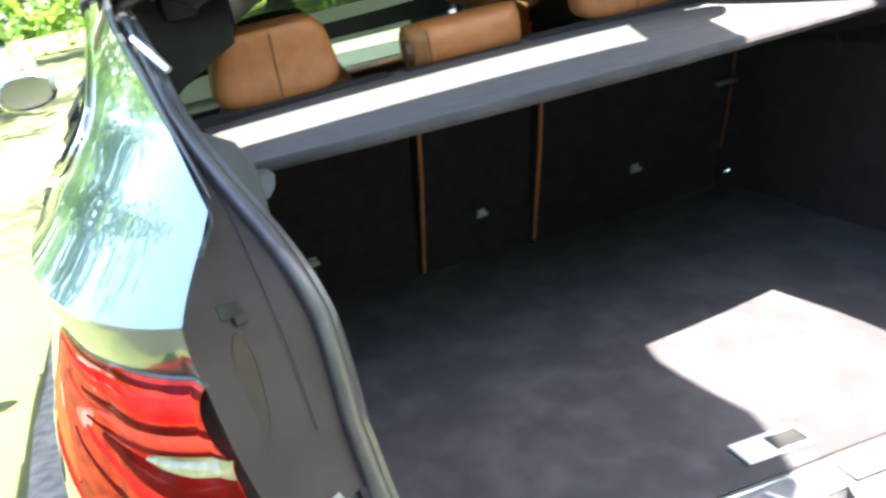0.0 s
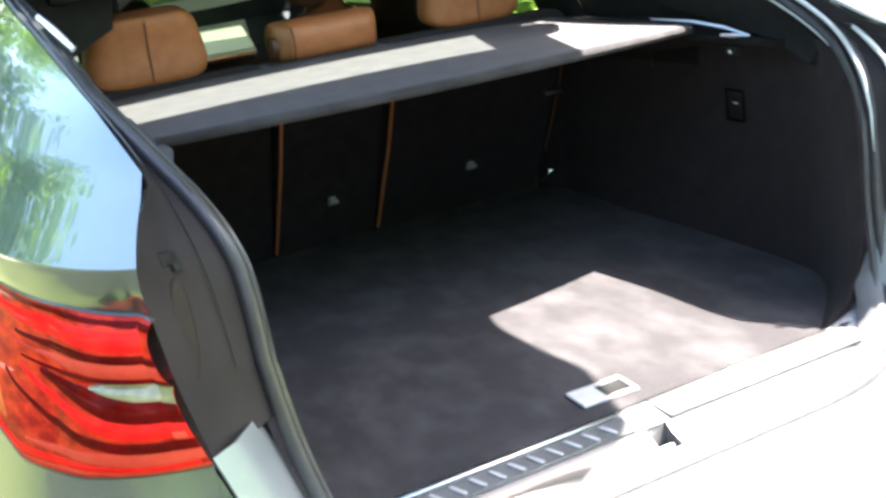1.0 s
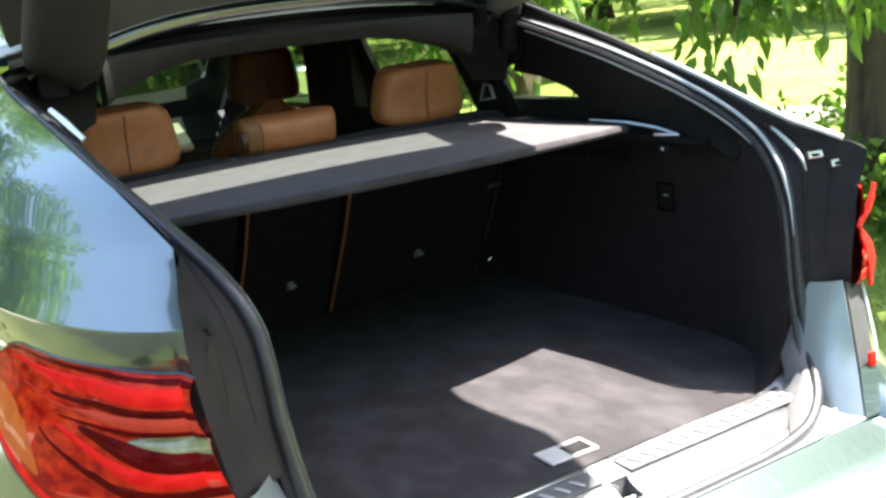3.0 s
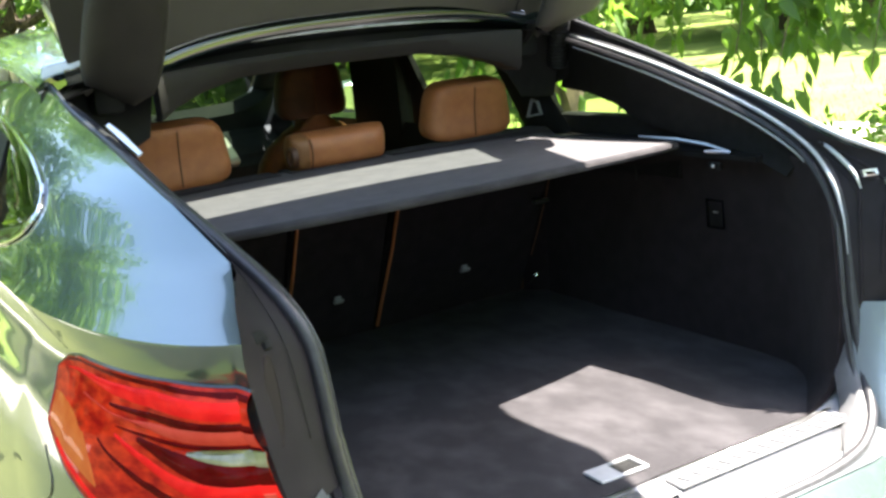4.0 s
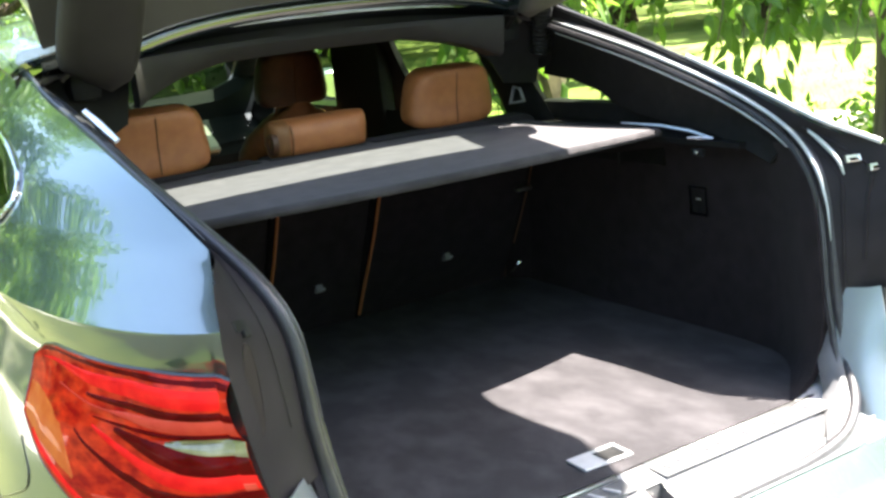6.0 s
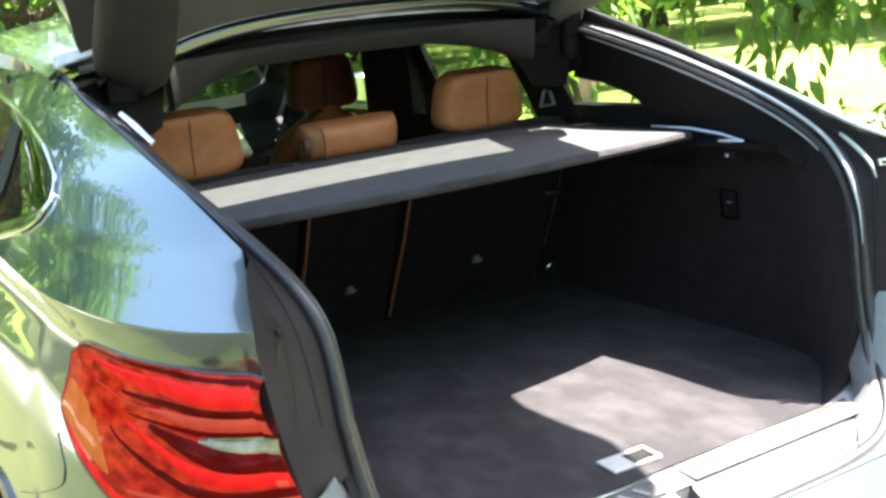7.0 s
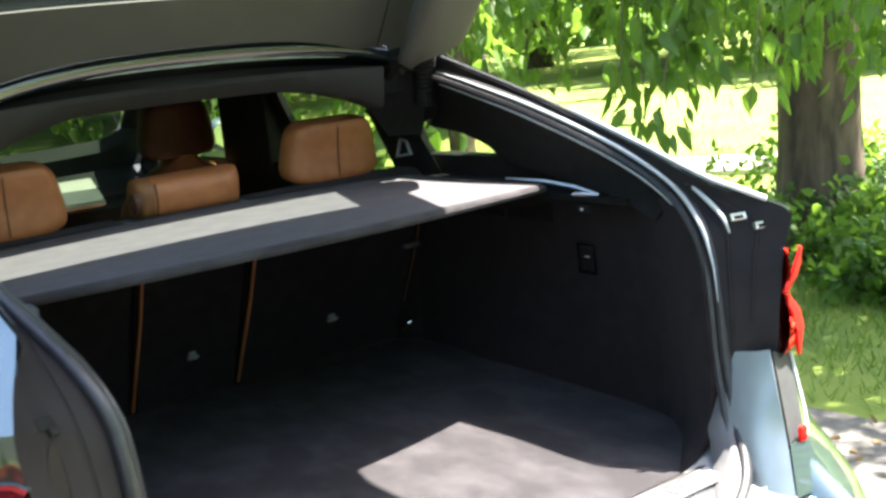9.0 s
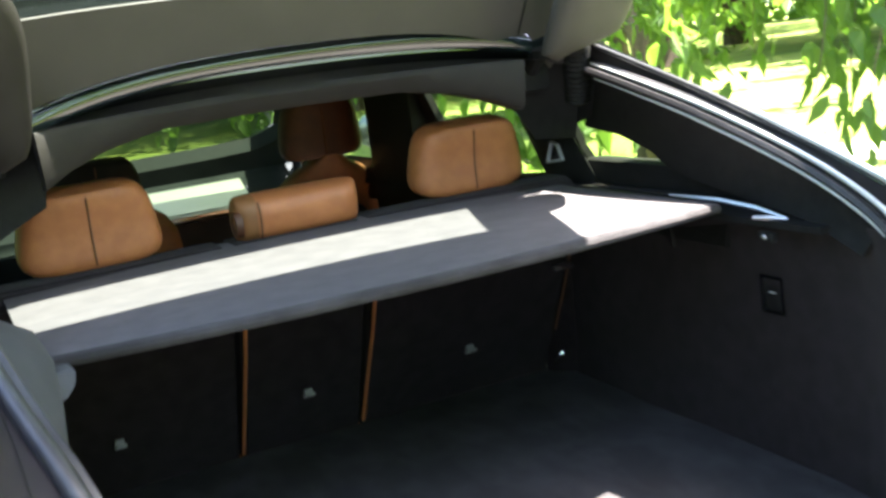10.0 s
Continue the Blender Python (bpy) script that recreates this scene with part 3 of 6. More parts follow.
SEAL = [(0.678, 1.02, 1.447), (0.668, 0.80, 1.398), (0.662, 0.60, 1.348), (0.650, 0.36, 1.275), (0.630, 0.19, 1.203), (0.607, 0.105, 1.135), (0.594, 0.07, 1.06),
        (0.583, 0.05, 0.97), (0.573, 0.035, 0.88), (0.561, 0.012, 0.80), (0.545, -0.018, 0.737), (0.508, -0.060, 0.690), (0.445, -0.094, 0.664), (0.37, -0.110, 0.654), (0.28, -0.118, 0.650)]
out_line = smooth_line(OUT, 8)


def resample(line, n):
    line = [Vector(p) for p in line]
    d = [0.0]
    for a, b in zip(line, line[1:]):
        d.append(d[-1] + (b - a).length)
    return [Vector(np.interp(t, d, [p[i] for p in line]) for i in range(3)) for t in np.linspace(0, d[-1], n)]


def left_seal(z):
    """How much further in the seal lies on the left side."""
    return float(np.interp(z, [0.66, 0.76, 0.95, 1.08, 1.18, 1.30], [0.008, 0.018, 0.021, 0.036, 0.030, 0.006]))


seal_side = smooth_line(SEAL, 8)
seal_to_garnish = smooth_line(SEAL[:9], 8)
for s in (-1, 1):
    flip = lambda p: Vector((p[0] * s, p[1], p[2]))
    a, b = [p + Vector((tuck(p.z, s), 0, 0)) for p in resample(out_line, 70)], [p - Vector((left_seal(p.z) - 0.006 if s < 0 else -float(np.interp(p.z, [0.66, 0.8, 1.05, 1.30], [0.0, 0.012, 0.014, 0.002])), 0, 0)) for p in resample(seal_to_garnish, 70)]
    bm = bmesh.new()
    rows = []
    for i, (o, i_) in enumerate(zip(a, b)):
        mid = (o + i_) / 2
        wide = (o - i_).length
        gut = 0.012 + 0.05 * min(wide, 0.12)
        dip = Vector((-0.2, 0.75, -0.55)).normalized() * gut
        lip = Vector((0, -0.4, 0.5)).normalized() * 0.004
        rows.append([flip(p) for p in (o, o * 0.9 + i_ * 0.1 + dip * 0.4, o * 0.7 + i_ * 0.3 + dip * 1.1, o * 0.35 + i_ * 0.65 + dip, o * 0.2 + i_ * 0.8 + dip * 0.6, i_ - lip)])
    grid(bm, rows, mat_of=lambda i, j: 1 if i < 50 and j < 1 else 0)
    rows_j = rows
    cpart("door_jamb", bm, [JAMB, PAINT], None, "grey-brown plastic jamb inside the tailgate opening")
    bm = bmesh.new()
    k = [flip(p) for p in smooth_line([o * 0.72 + i_ * 0.28 + Vector((0, -0.002, 0.004)) for o, i_ in zip(a[:46:3], b[:46:3])], 3)]
    tube(bm, k, [0.0065 * min(1.0, 0.15 + (len(k) - i_) / 22) for i_ in range(len(k))], 8)
    cpart("drip_rail", bm, SEALRUBBER, None, "shiny drip rail along the opening")
    if s > 0:
        # Pale tubes paint the highlights of the shoulder and the jamb corner.
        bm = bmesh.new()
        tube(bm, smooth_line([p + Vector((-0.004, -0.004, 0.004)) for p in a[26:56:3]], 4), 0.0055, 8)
        cpart("shoulder_glint", bm, GLINTPAINT, None, "pale line for the sunlit edge of the shoulder")
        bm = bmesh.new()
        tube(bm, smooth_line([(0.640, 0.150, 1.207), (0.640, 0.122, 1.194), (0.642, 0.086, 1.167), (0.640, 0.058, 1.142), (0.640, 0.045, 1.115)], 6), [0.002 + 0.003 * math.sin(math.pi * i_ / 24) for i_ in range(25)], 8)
        cpart("jamb_ridge", bm, GLINTPAINT, None, "pale line for the highlight on the jamb's corner ridge")
        for c_, k0, k1 in ((2, 47, 68), (3, 44, 69)):
            bm = bmesh.new()
            tube(bm, smooth_line([Vector(rows_j[k_][c_]) + Vector((-0.001, -0.002, 0)) for k_ in range(k0, k1, 3)], 3), 0.0032, 6)
            cpart("jamb_rib", bm, JAMB, None, "low rib moulded down the jamb")
        bm = bmesh.new()
        line = [p + Vector((float(np.interp(p.z, [0.66, 0.8, 1.05, 1.30], [0.014, 0.026, 0.028, 0.006])), 0, 0)) for p in seal_side if p.z < 0.85 and p.x > 0.36]
        grid(bm, [[p + k_ * Vector(v_) for v_ in ((0.004, 0.002, 0.004), (-0.010, 0.014, 0.008), (-0.018, 0.030, 0.008), (-0.016, 0.060, 0.0))] for p, k_ in ((p, max(0.05, min(1.0, (0.85 - p.z) / 0.10, (p.x - 0.38) / 0.12))) for p in line)])
        thicken(bm, 0.004)
        cpart("seal_skirt", bm, SILLPLATE, None, "grey plastic skirt inside the seal")
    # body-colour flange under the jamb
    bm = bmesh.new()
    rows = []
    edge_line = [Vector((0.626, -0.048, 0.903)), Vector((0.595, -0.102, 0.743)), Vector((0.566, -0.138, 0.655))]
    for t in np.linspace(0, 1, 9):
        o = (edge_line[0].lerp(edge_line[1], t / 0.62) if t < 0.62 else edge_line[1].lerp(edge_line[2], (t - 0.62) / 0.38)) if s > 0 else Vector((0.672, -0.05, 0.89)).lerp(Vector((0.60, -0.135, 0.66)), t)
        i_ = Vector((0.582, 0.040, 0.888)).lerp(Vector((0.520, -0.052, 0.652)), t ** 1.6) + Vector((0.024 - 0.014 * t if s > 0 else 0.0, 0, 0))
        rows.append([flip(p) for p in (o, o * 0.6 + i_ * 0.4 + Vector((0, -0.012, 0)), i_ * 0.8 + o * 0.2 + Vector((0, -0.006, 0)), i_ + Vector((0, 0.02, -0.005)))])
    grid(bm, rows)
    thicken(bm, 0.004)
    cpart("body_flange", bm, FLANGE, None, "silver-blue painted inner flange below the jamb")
    bm = bmesh.new()
    if s > 0:
        low_a, low_b = Vector((0.598, -0.106, 0.738)), Vector((0.645, -0.104, 0.742))
        grid(bm, [[Vector((0.629, -0.052, 0.900)).lerp(low_a, t), Vector((0.658, -0.056, 0.888)).lerp(low_a.lerp(low_b, 0.5), t) + Vector((0, 0.006, 0)), Vector((0.687, -0.046, 0.880)).lerp(low_b, t)] for t in np.linspace(0, 1, 8)])
        thicken(bm, 0.006)
        cpart("gap_strip", bm, SIDETRIM, None, "dark slate strip between flange and bumper")
        bm = bmesh.new()
        grid(bm, [[low_a.lerp(Vector((0.566, -0.142, 0.652)), t), low_b.lerp(Vector((0.66, -0.150, 0.655)), t)] for t in np.linspace(0, 1, 4)])
        thicken(bm, 0.004)
        cpart("corner_fillet", bm, PAINT, None, "painted corner where flange meets bumper")
        bm = bmesh.new()
        tube(bm, smooth_line([(0.688, -0.046, 0.884), (0.681, -0.066, 0.83), (0.665, -0.092, 0.775), (0.648, -0.106, 0.742)], 6), 0.0035, 6)
        cpart("bumper_edge", bm, GLINTPAINT, None, "pale line along the edge of the bumper")
    else:
        bm.free()
    # clip and access cap in the jamb
    def on_jamb(z, across):
        """Place, directions and normal on the jamb at height z."""
        k_ = min(range(5, 65), key=lambda q_: abs(rows_j[q_][2].z - z))
        c_ = rows_j[k_][2].lerp(rows_j[k_][3], across)
        u_, v_ = (rows_j[k_][3] - rows_j[k_][2]).normalized(), (rows_j[k_ + 4][2] - rows_j[k_ - 4][2]).normalized()
        n_ = u_.cross(v_).normalized()
        n_ = n_ if n_.y < 0 else -n_
        return Matrix((( *u_, ), ( *n_.cross(u_), ), ( *n_, ))).transposed().to_4x4(), c_
    turn, c_ = on_jamb(1.140, 0.05)
    bm = bmesh.new()
    seat_m = Matrix.Translation(c_) @ turn
    box(bm, (-0.020, -0.010, -0.004), (0.018, 0.008, 0.004), 0.003, m=seat_m)
    box(bm, (-0.002, -0.020, -0.004), (0.020, -0.008, 0.006), 0.003, m=seat_m)
    if s > 0:
        bm.free()
        continue
    cpart("rubber_buffer", bm, BLACK, None, "small rubber tailgate buffer")
    turn, c_ = on_jamb(1.045, -0.10)
    bm = bmesh.new()
    oval = lambda k_, h_: [Matrix.Translation(c_) @ turn @ Vector((0.019 * k_ * math.copysign(abs(math.cos(q)) ** 0.8, math.cos(q)), 0.066 * k_ * math.sin(q), h_)) for q in np.linspace(0, 2 * math.pi, 32, endpoint=False)]
    vs = grid(bm, [oval(1.05, -0.004), oval(1.0, 0.003), oval(0.90, 0.0034), oval(0.87, 0.0024)], close=True)
    bm.faces.new(vs[-1])
    cpart("access_cap", bm, CAPBROWN, None, "brown-grey oval access cap in the jamb")
    bm = bmesh.new()
    tube(bm, smooth_line([rows_j[k_][3].lerp(rows_j[k_][4], 0.2) + Vector((0, -0.003, 0.001)) for k_ in range(40, 68, 4)], 4), 0.0007, 5)
    cpart("jamb_groove", bm, BLACK, None, "thin dark groove in the jamb")

# rubber seal, one loop
full = [Vector((-p.x + left_seal(p.z), p.y, p.z)) for p in seal_side] + [p + Vector((float(np.interp(p.z, [0.66, 0.8, 1.05, 1.30], [0.014, 0.026, 0.028, 0.006])), 0, 0)) for p in reversed(seal_side)]
bm = bmesh.new()
header = [Vector((x, 1.02 + 0.10 * (1 - (x / 0.678) ** 2), 1.447 + 0.065 * (1 - (x / 0.678) ** 4))) for x in np.linspace(0.65, -0.65, 24)]
tube(bm, full + header, 0.0125, 10, closed=True)
for half in (full[:len(full) // 2], full[len(full) // 2:]):
    tube(bm, [Vector((p.x * 0.975, p.y + 0.012, p.z - 0.006)) for p in half if p.z > 0.72], 0.008, 6)
tube(bm, [Vector((p.x + 0.017, p.y - 0.008, p.z)) for p in full[len(full) // 2:] if 0.72 < p.z < 1.10], 0.0085, 8)
cpart("boot_seal", bm, SEALRUBBER, None, "black rubber seal round the boot opening")
# Two pale tubes draw the glints that run along the right seal.
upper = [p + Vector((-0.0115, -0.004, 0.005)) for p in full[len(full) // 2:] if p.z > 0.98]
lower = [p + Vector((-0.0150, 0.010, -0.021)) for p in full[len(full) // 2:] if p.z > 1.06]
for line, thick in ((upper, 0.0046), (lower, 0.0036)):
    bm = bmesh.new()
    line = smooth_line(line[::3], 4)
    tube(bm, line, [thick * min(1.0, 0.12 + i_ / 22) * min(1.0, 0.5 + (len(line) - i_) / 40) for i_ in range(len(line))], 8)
    cpart("seal_glint", bm, GLINTPAINT, None, "pale line for the glint along the seal")

# sill: sloped lip, plate with ribs, latch recess
bm = bmesh.new()
prof = [(0.045, 0.664), (0.035, 0.682), (0.028, 0.684), (-0.032, 0.680), (-0.04, 0.672), (-0.075, 0.655), (-0.10, 0.650), (-0.125, 0.650), (-0.140, 0.654)]
rows = []
for x in np.linspace(-0.60, 0.60, 61):
    k = max(0.0, abs(x) - 0.42) / 0.18
    rows.append([(x, y + 0.10 * k * k * (0.4 if y > 0 else 1), z + 0.03 * k ** 2) for y, z in prof])
grid(bm, rows, mat_of=lambda i, j: 0 if j < 3 else (2 if j < 5 else 1), skip=lambda p: abs(p.x - 0.022) < 0.025 and -0.07 < p.y < -0.033)
cpart("loading_sill", bm, [GREYPLASTIC, FLANGE, RUBBER], None, "grey loading sill with painted lip")
for s in (-1, 1):
    bm = bmesh.new()
    x0, x1 = (0.052, 0.53) if s > 0 else (-0.46, -0.012)
    box(bm, (x0, -0.034, 0.683), (x1, 0.016, 0.687), 0.0015, 1)
    sp = cpart("sill_plate", bm, SILLPLATE, None, "grey plastic sill plate with short ribs")
    bm = bmesh.new()
    box(bm, (x0, 0.019, 0.683), (x1, 0.030, 0.690), 0.002, 1)
    cpart2("chrome_strip", bm, SATIN, sp, "bright metal strip")
    xx = x0 + 0.03
    base = None
    while xx < x1 - 0.02:
        if base is None:
            bm = bmesh.new()
            box(bm, (-0.004, -0.017, 0), (0.004, 0.017, 0.004), 0.0015, 1, m=Matrix.Rotation(0.35, 4, "Z"))
            base = cpart2("rib", bm, GREYPLASTIC, sp)
            base.location = (xx, -0.012, 0.687)
        else:
            r = new("rib", base.data)
            r.parent, r.location = sp, (xx, -0.012, 0.687)
        xx += 0.034
bm = bmesh.new()
corners = [(0.0, -0.076), (0.041, -0.076), (0.041, -0.031), (0.0, -0.031)]
top, low = [bm.verts.new((x, y, 0.652 if y < -0.05 else 0.678)) for x, y in corners], [bm.verts.new((x, y, 0.638)) for x, y in corners]
bm.faces.new(low)
for k in range(4):
    bm.faces.new((top[k], top[(k + 1) % 4], low[(k + 1) % 4], low[k]))
latch = cpart("latch", bm, SILLPLATE, None, "dark tailgate latch recess in the sill")
bm = bmesh.new()
tube(bm, [(0.0, -0.055, 0.646), (0.04, -0.055, 0.646)], 0.005, 8)
cpart2("striker", bm, SATIN, latch, "steel striker bar")

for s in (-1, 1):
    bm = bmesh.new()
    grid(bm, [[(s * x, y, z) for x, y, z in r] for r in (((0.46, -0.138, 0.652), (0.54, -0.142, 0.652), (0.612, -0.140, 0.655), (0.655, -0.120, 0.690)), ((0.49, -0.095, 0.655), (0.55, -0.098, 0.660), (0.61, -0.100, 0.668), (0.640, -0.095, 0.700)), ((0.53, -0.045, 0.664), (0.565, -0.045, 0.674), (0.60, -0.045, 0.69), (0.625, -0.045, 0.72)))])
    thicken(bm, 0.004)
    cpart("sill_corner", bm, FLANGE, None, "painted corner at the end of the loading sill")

# bumper
bm = bmesh.new()
BPROF = [(0.0, 0.0), (0.012, -0.006), (0.07, -0.025), (0.14, -0.055), (0.18, -0.10), (0.19, -0.18), (0.16, -0.26), (0.12, -0.34), (0.06, -0.40)]
def bumper_mid(x):
    a = abs(x)
    top = Vector((x, -0.135 + 0.04 * max(0, a - 0.45), 0.652))
    return [top + Vector((math.copysign(max(0, a - 0.45) * 0.25 * d / 0.19, x), -d, dz)) for d, dz in BPROF]


def bumper_end(s_):
    """The column that lies on the edge of the painted side."""
    out = []
    for k in range(len(BPROF)):
        z = 0.885 - 0.60 * k / (len(BPROF) - 1)
        xi, yi, w_ = lerp_table(EDGE, z)
        out.append(Vector((s_ * (xi + 0.004) + tuck(z, s_), yi + 0.003, z)))
    return out


rows = []
for f in np.linspace(0, 1, 14)[:-1]:
    g_ = f * f * (3 - 2 * f)
    rows.append([a_.lerp(b_, f if k == 0 else 0.5 * (f + g_)) for k, (a_, b_) in enumerate(zip(bumper_end(-1), bumper_mid(-0.60)))])
rows += [bumper_mid(x) for x in np.linspace(-0.60, 0.60, 41)]
for f in np.linspace(1, 0, 14)[1:]:
    g_ = f * f * (3 - 2 * f)
    rows.append([a_.lerp(b_, f if k == 0 else 0.5 * (f + g_)) for k, (a_, b_) in enumerate(zip(bumper_end(1), bumper_mid(0.60)))])
grid(bm, rows)
cpart("rear_bumper", bm, PAINT, None, "blue-grey painted rear bumper")
bm = bmesh.new()
box(bm, (0.624, -0.112, 0.735), (0.644, -0.104, 0.764), 0.003)
cpart("reflector", bm, REDBRIGHT, None, "small red reflector under the tail light")

# boot lining
bm = bmesh.new()
wall = [(0.055, 0.607), (0.09, 0.622), (0.16, 0.655), (0.28, 0.690), (0.42, 0.708), (0.60, 0.712), (0.80, 0.702), (0.95, 0.70), (1.10, 0.715), (1.24, 0.715), (1.30, 0.66)]
seal_low = sorted(((p.z, p.x, p.y) for p in seal_side if 0.66 < p.z < 1.35))
for s in (-1, 1):
    rows = []
    for z in np.linspace(0.665, 1.172, 13):
        sx, sy = lerp_table(seal_low, z)
        sx, sy = sx + 0.012, max(sy, 0.03) + 0.012
        row = []
        for y in np.linspace(0, 1, 26) ** 1.3 * (1.30 - sy) + sy:
            k = min(1.0, (y - sy) / 0.22)
            x = sx * (1 - k) ** 2 + lerp_table(wall, y)[0] * (1 - (1 - k) ** 2)
            row.append((s * (x + 0.010 * k * math.sin((z - 0.66) / 0.5 * math.pi)), y, z))
        rows.append(row)
    grid(bm, rows)
    thicken(bm, 0.012)
    w = cpart("boot_side_lining", bm, LINER, None, "dark felt lining of the boot side")
    bm = bmesh.new()
    # ledge under the shelf
    grid(bm, [[(s * 0.62, y, 1.165), (s * 0.70, y, 1.168), (s * 0.74, y, 1.19)] for y in np.linspace(0.30, 1.30, 8)])
    thicken(bm, 0.012)
    cpart("shelf_ledge", bm, BLACK, None, "black ledge that carries the parcel shelf")
    bm = bmesh.new()
bm.free()
bm = bmesh.new()
ring_prism(bm, [(0.702, 0.515 + a, 0.998 + b) for a, b in ((-.029, -.036), (.029, -.036), (.029, .036), (-.029, .036))], [(0.702, 0.515 + a, 0.998 + b) for a, b in ((-.024, -.031), (.024, -.031), (.024, .031), (-.024, .031))], (0.012, 0, 0))
sock = cpart("socket_panel", bm, GLOSSBLACK, None, "gloss black socket and switch frame")
bm = bmesh.new()
box(bm, (0.706, 0.492, 0.968), (0.716, 0.538, 1.028), 0.002)
cpart2("switch", bm, BLACK, sock)
bm = bmesh.new()
box(bm, (0.7035, 0.508, 1.0), (0.7065, 0.524, 1.004), 0.0008, 1)
cpart2("symbol", bm, GREYPLASTIC, sock, "pale printed symbol")
bm = bmesh.new()
box(bm, (0.612, 0.405, 1.128), (0.626, 0.44, 1.146), 0.004)
hook = cpart("bag_hook", bm, BLACK, None, "folding bag hook")
bm = bmesh.new()
box(bm, (0.608, 0.417, 1.134), (0.613, 0.428, 1.142), 0.002, 1)
cpart2("hook_tip", bm, SATIN, hook)
bm = bmesh.new()
tube(bm, [(0.69, 0.78, 1.06), (0.688, 0.78, 1.10)], 0.003, 6)
cpart("lining_seam", bm, BLACK, None, "thin seam in the lining")

# boot floor with pull handle
bm = bmesh.new()
rows = []
for y in np.linspace(0.047, 1.31, 24):
    w = float(np.interp(y, [0.05, 0.12, 0.3, 1.31], [0.575, 0.615, 0.69, 0.70]))
    rows.append([(w * u, y, 0.68 + 0.0015 * noise.noise((w * u * 5, y * 5, 0))) for u in np.linspace(-1, 1, 30)])
grid(bm, rows)
thicken(bm, 0.02)
floor_panel = cpart("boot_floor", bm, CARPET, None, "charcoal carpeted boot floor panel")
PULL = Matrix.Translation((0.022, 0.112, 0.681)) @ Matrix.Rotation(radians(-2), 4, "Z")
bm = bmesh.new()
o_ = [(-0.055, -0.030, 0), (0.055, -0.030, 0), (0.055, 0.030, 0), (-0.055, 0.030, 0)]
i_ = [(-0.004, -0.024, 0), (0.049, -0.024, 0), (0.049, 0.024, 0), (-0.004, 0.024, 0)]
ring_prism(bm, [PULL @ Vector(p) for p in o_], [PULL @ Vector(p) for p in i_], (0, 0, 0.006))
bmesh.ops.bevel(bm, geom=bm.edges[:], offset=0.0015, segments=1, affect="EDGES")
pull = cpart2("pull_handle", bm, PALEPLASTIC, floor_panel, "pale silver pull handle set in the floor")
# Flat black sheet stands for the shade inside the handle frame.
bm = bmesh.new()
prism(bm, [PULL @ Vector(p) for p in ((-0.003, -0.023, 0.001), (0.048, -0.023, 0.001), (0.048, 0.023, 0.001), (-0.003, 0.023, 0.001))], (0, 0, 0.001))
cpart2("handle_shade", bm, BLACK, floor_panel, "black sheet for the shade inside the pull handle")

# rear seat
seat = empty("rear_seat", "rear bench with black back panels and cognac leather front", "")
seat.parent, seat.location = car, Vector((0, 0, 0)) - CAR_AT
segs = ((-0.66, -0.153), (-0.143, 0.138), (0.148, 0.66))


def back_y(z):
    return 1.31 - (z - 0.68) * 0.55 + 0.12 * max(0.0, z - 0.95)


for x0, x1 in segs:
    bm = bmesh.new()
    outline = [(y, z) for y, z in ((back_y(0.66), 0.66), (back_y(1.17), 1.17), (back_y(1.17) + 0.03, 1.195), (back_y(1.17) + 0.13, 1.195), (back_y(0.66) + 0.16, 0.66))]
    prism(bm, [(x0, y, z) for y, z in outline], (x1 - x0, 0, 0))
    bmesh.ops.bevel(bm, geom=bm.edges[:], offset=0.008, segments=2, affect="EDGES")
    sb = part("backrest", bm, LINER, seat, "black felt-backed folding seat back")
    bm = bmesh.new()
    rows = [[(x, back_y(z) + 0.125 + 0.05 * math.sin((z - 0.5) * 4) + 0.02 * math.cos((x - (x0 + x1) / 2) / (x1 - x0) * 3), z) for x in np.linspace(x0 + 0.01, x1 - 0.01, 10)] for z in np.linspace(0.5, 1.178, 12)]
    grid(bm, rows)
    thicken(bm, 0.03)
    part("cushion", bm, LEATHER, seat, "cognac leather backrest cushion")
for x in (-0.148, 0.143):
    bm = bmesh.new()
    tube(bm, [(x + 0.004 * k, back_y(z) - 0.004, z) for k, z in enumerate(np.linspace(0.69, 1.17, 5))], 0.0045, 6)
    part("piping", bm, LEATHER, seat, "cognac leather edge showing in the gap")
bm = bmesh.new()
tube(bm, [(0.655, back_y(z) - 0.004, z) for z in np.linspace(0.80, 1.17, 5)], 0.002, 6)
part("piping", bm, STITCH, seat, "cognac leather edge showing in the gap")
for x in (-0.41, 0.005, 0.415):
    z = 0.807
    bm = bmesh.new()
    y = back_y(z)
    prism(bm, [(x - 0.012, y - 0.002, z - 0.008), (x + 0.012, y - 0.002, z - 0.008), (x + 0.008, y - 0.008, z + 0.013), (x - 0.008, y - 0.008, z + 0.013)], (0, 0.01, 0.0))
    tube(bm, smooth_line([(x - 0.010, y, z - 0.006), (x - 0.008, y - 0.018, z + 0.004), (x + 0.008, y - 0.018, z + 0.004), (x + 0.010, y, z - 0.006)], 4), 0.003, 6)
    part("anchor_hook", bm, GREYPLASTIC, seat, "grey child-seat anchor on the seat back")
bm = bmesh.new()
tube(bm, smooth_line([(0.645, 1.25, 0.712), (0.650, 1.225, 0.735), (0.668, 1.225, 0.748), (0.675, 1.25, 0.735)], 5), 0.0045, 8)
cpart("lashing_eye", bm, CHROME, None, "chromed lashing eye low on the boot side")
bm = bmesh.new()
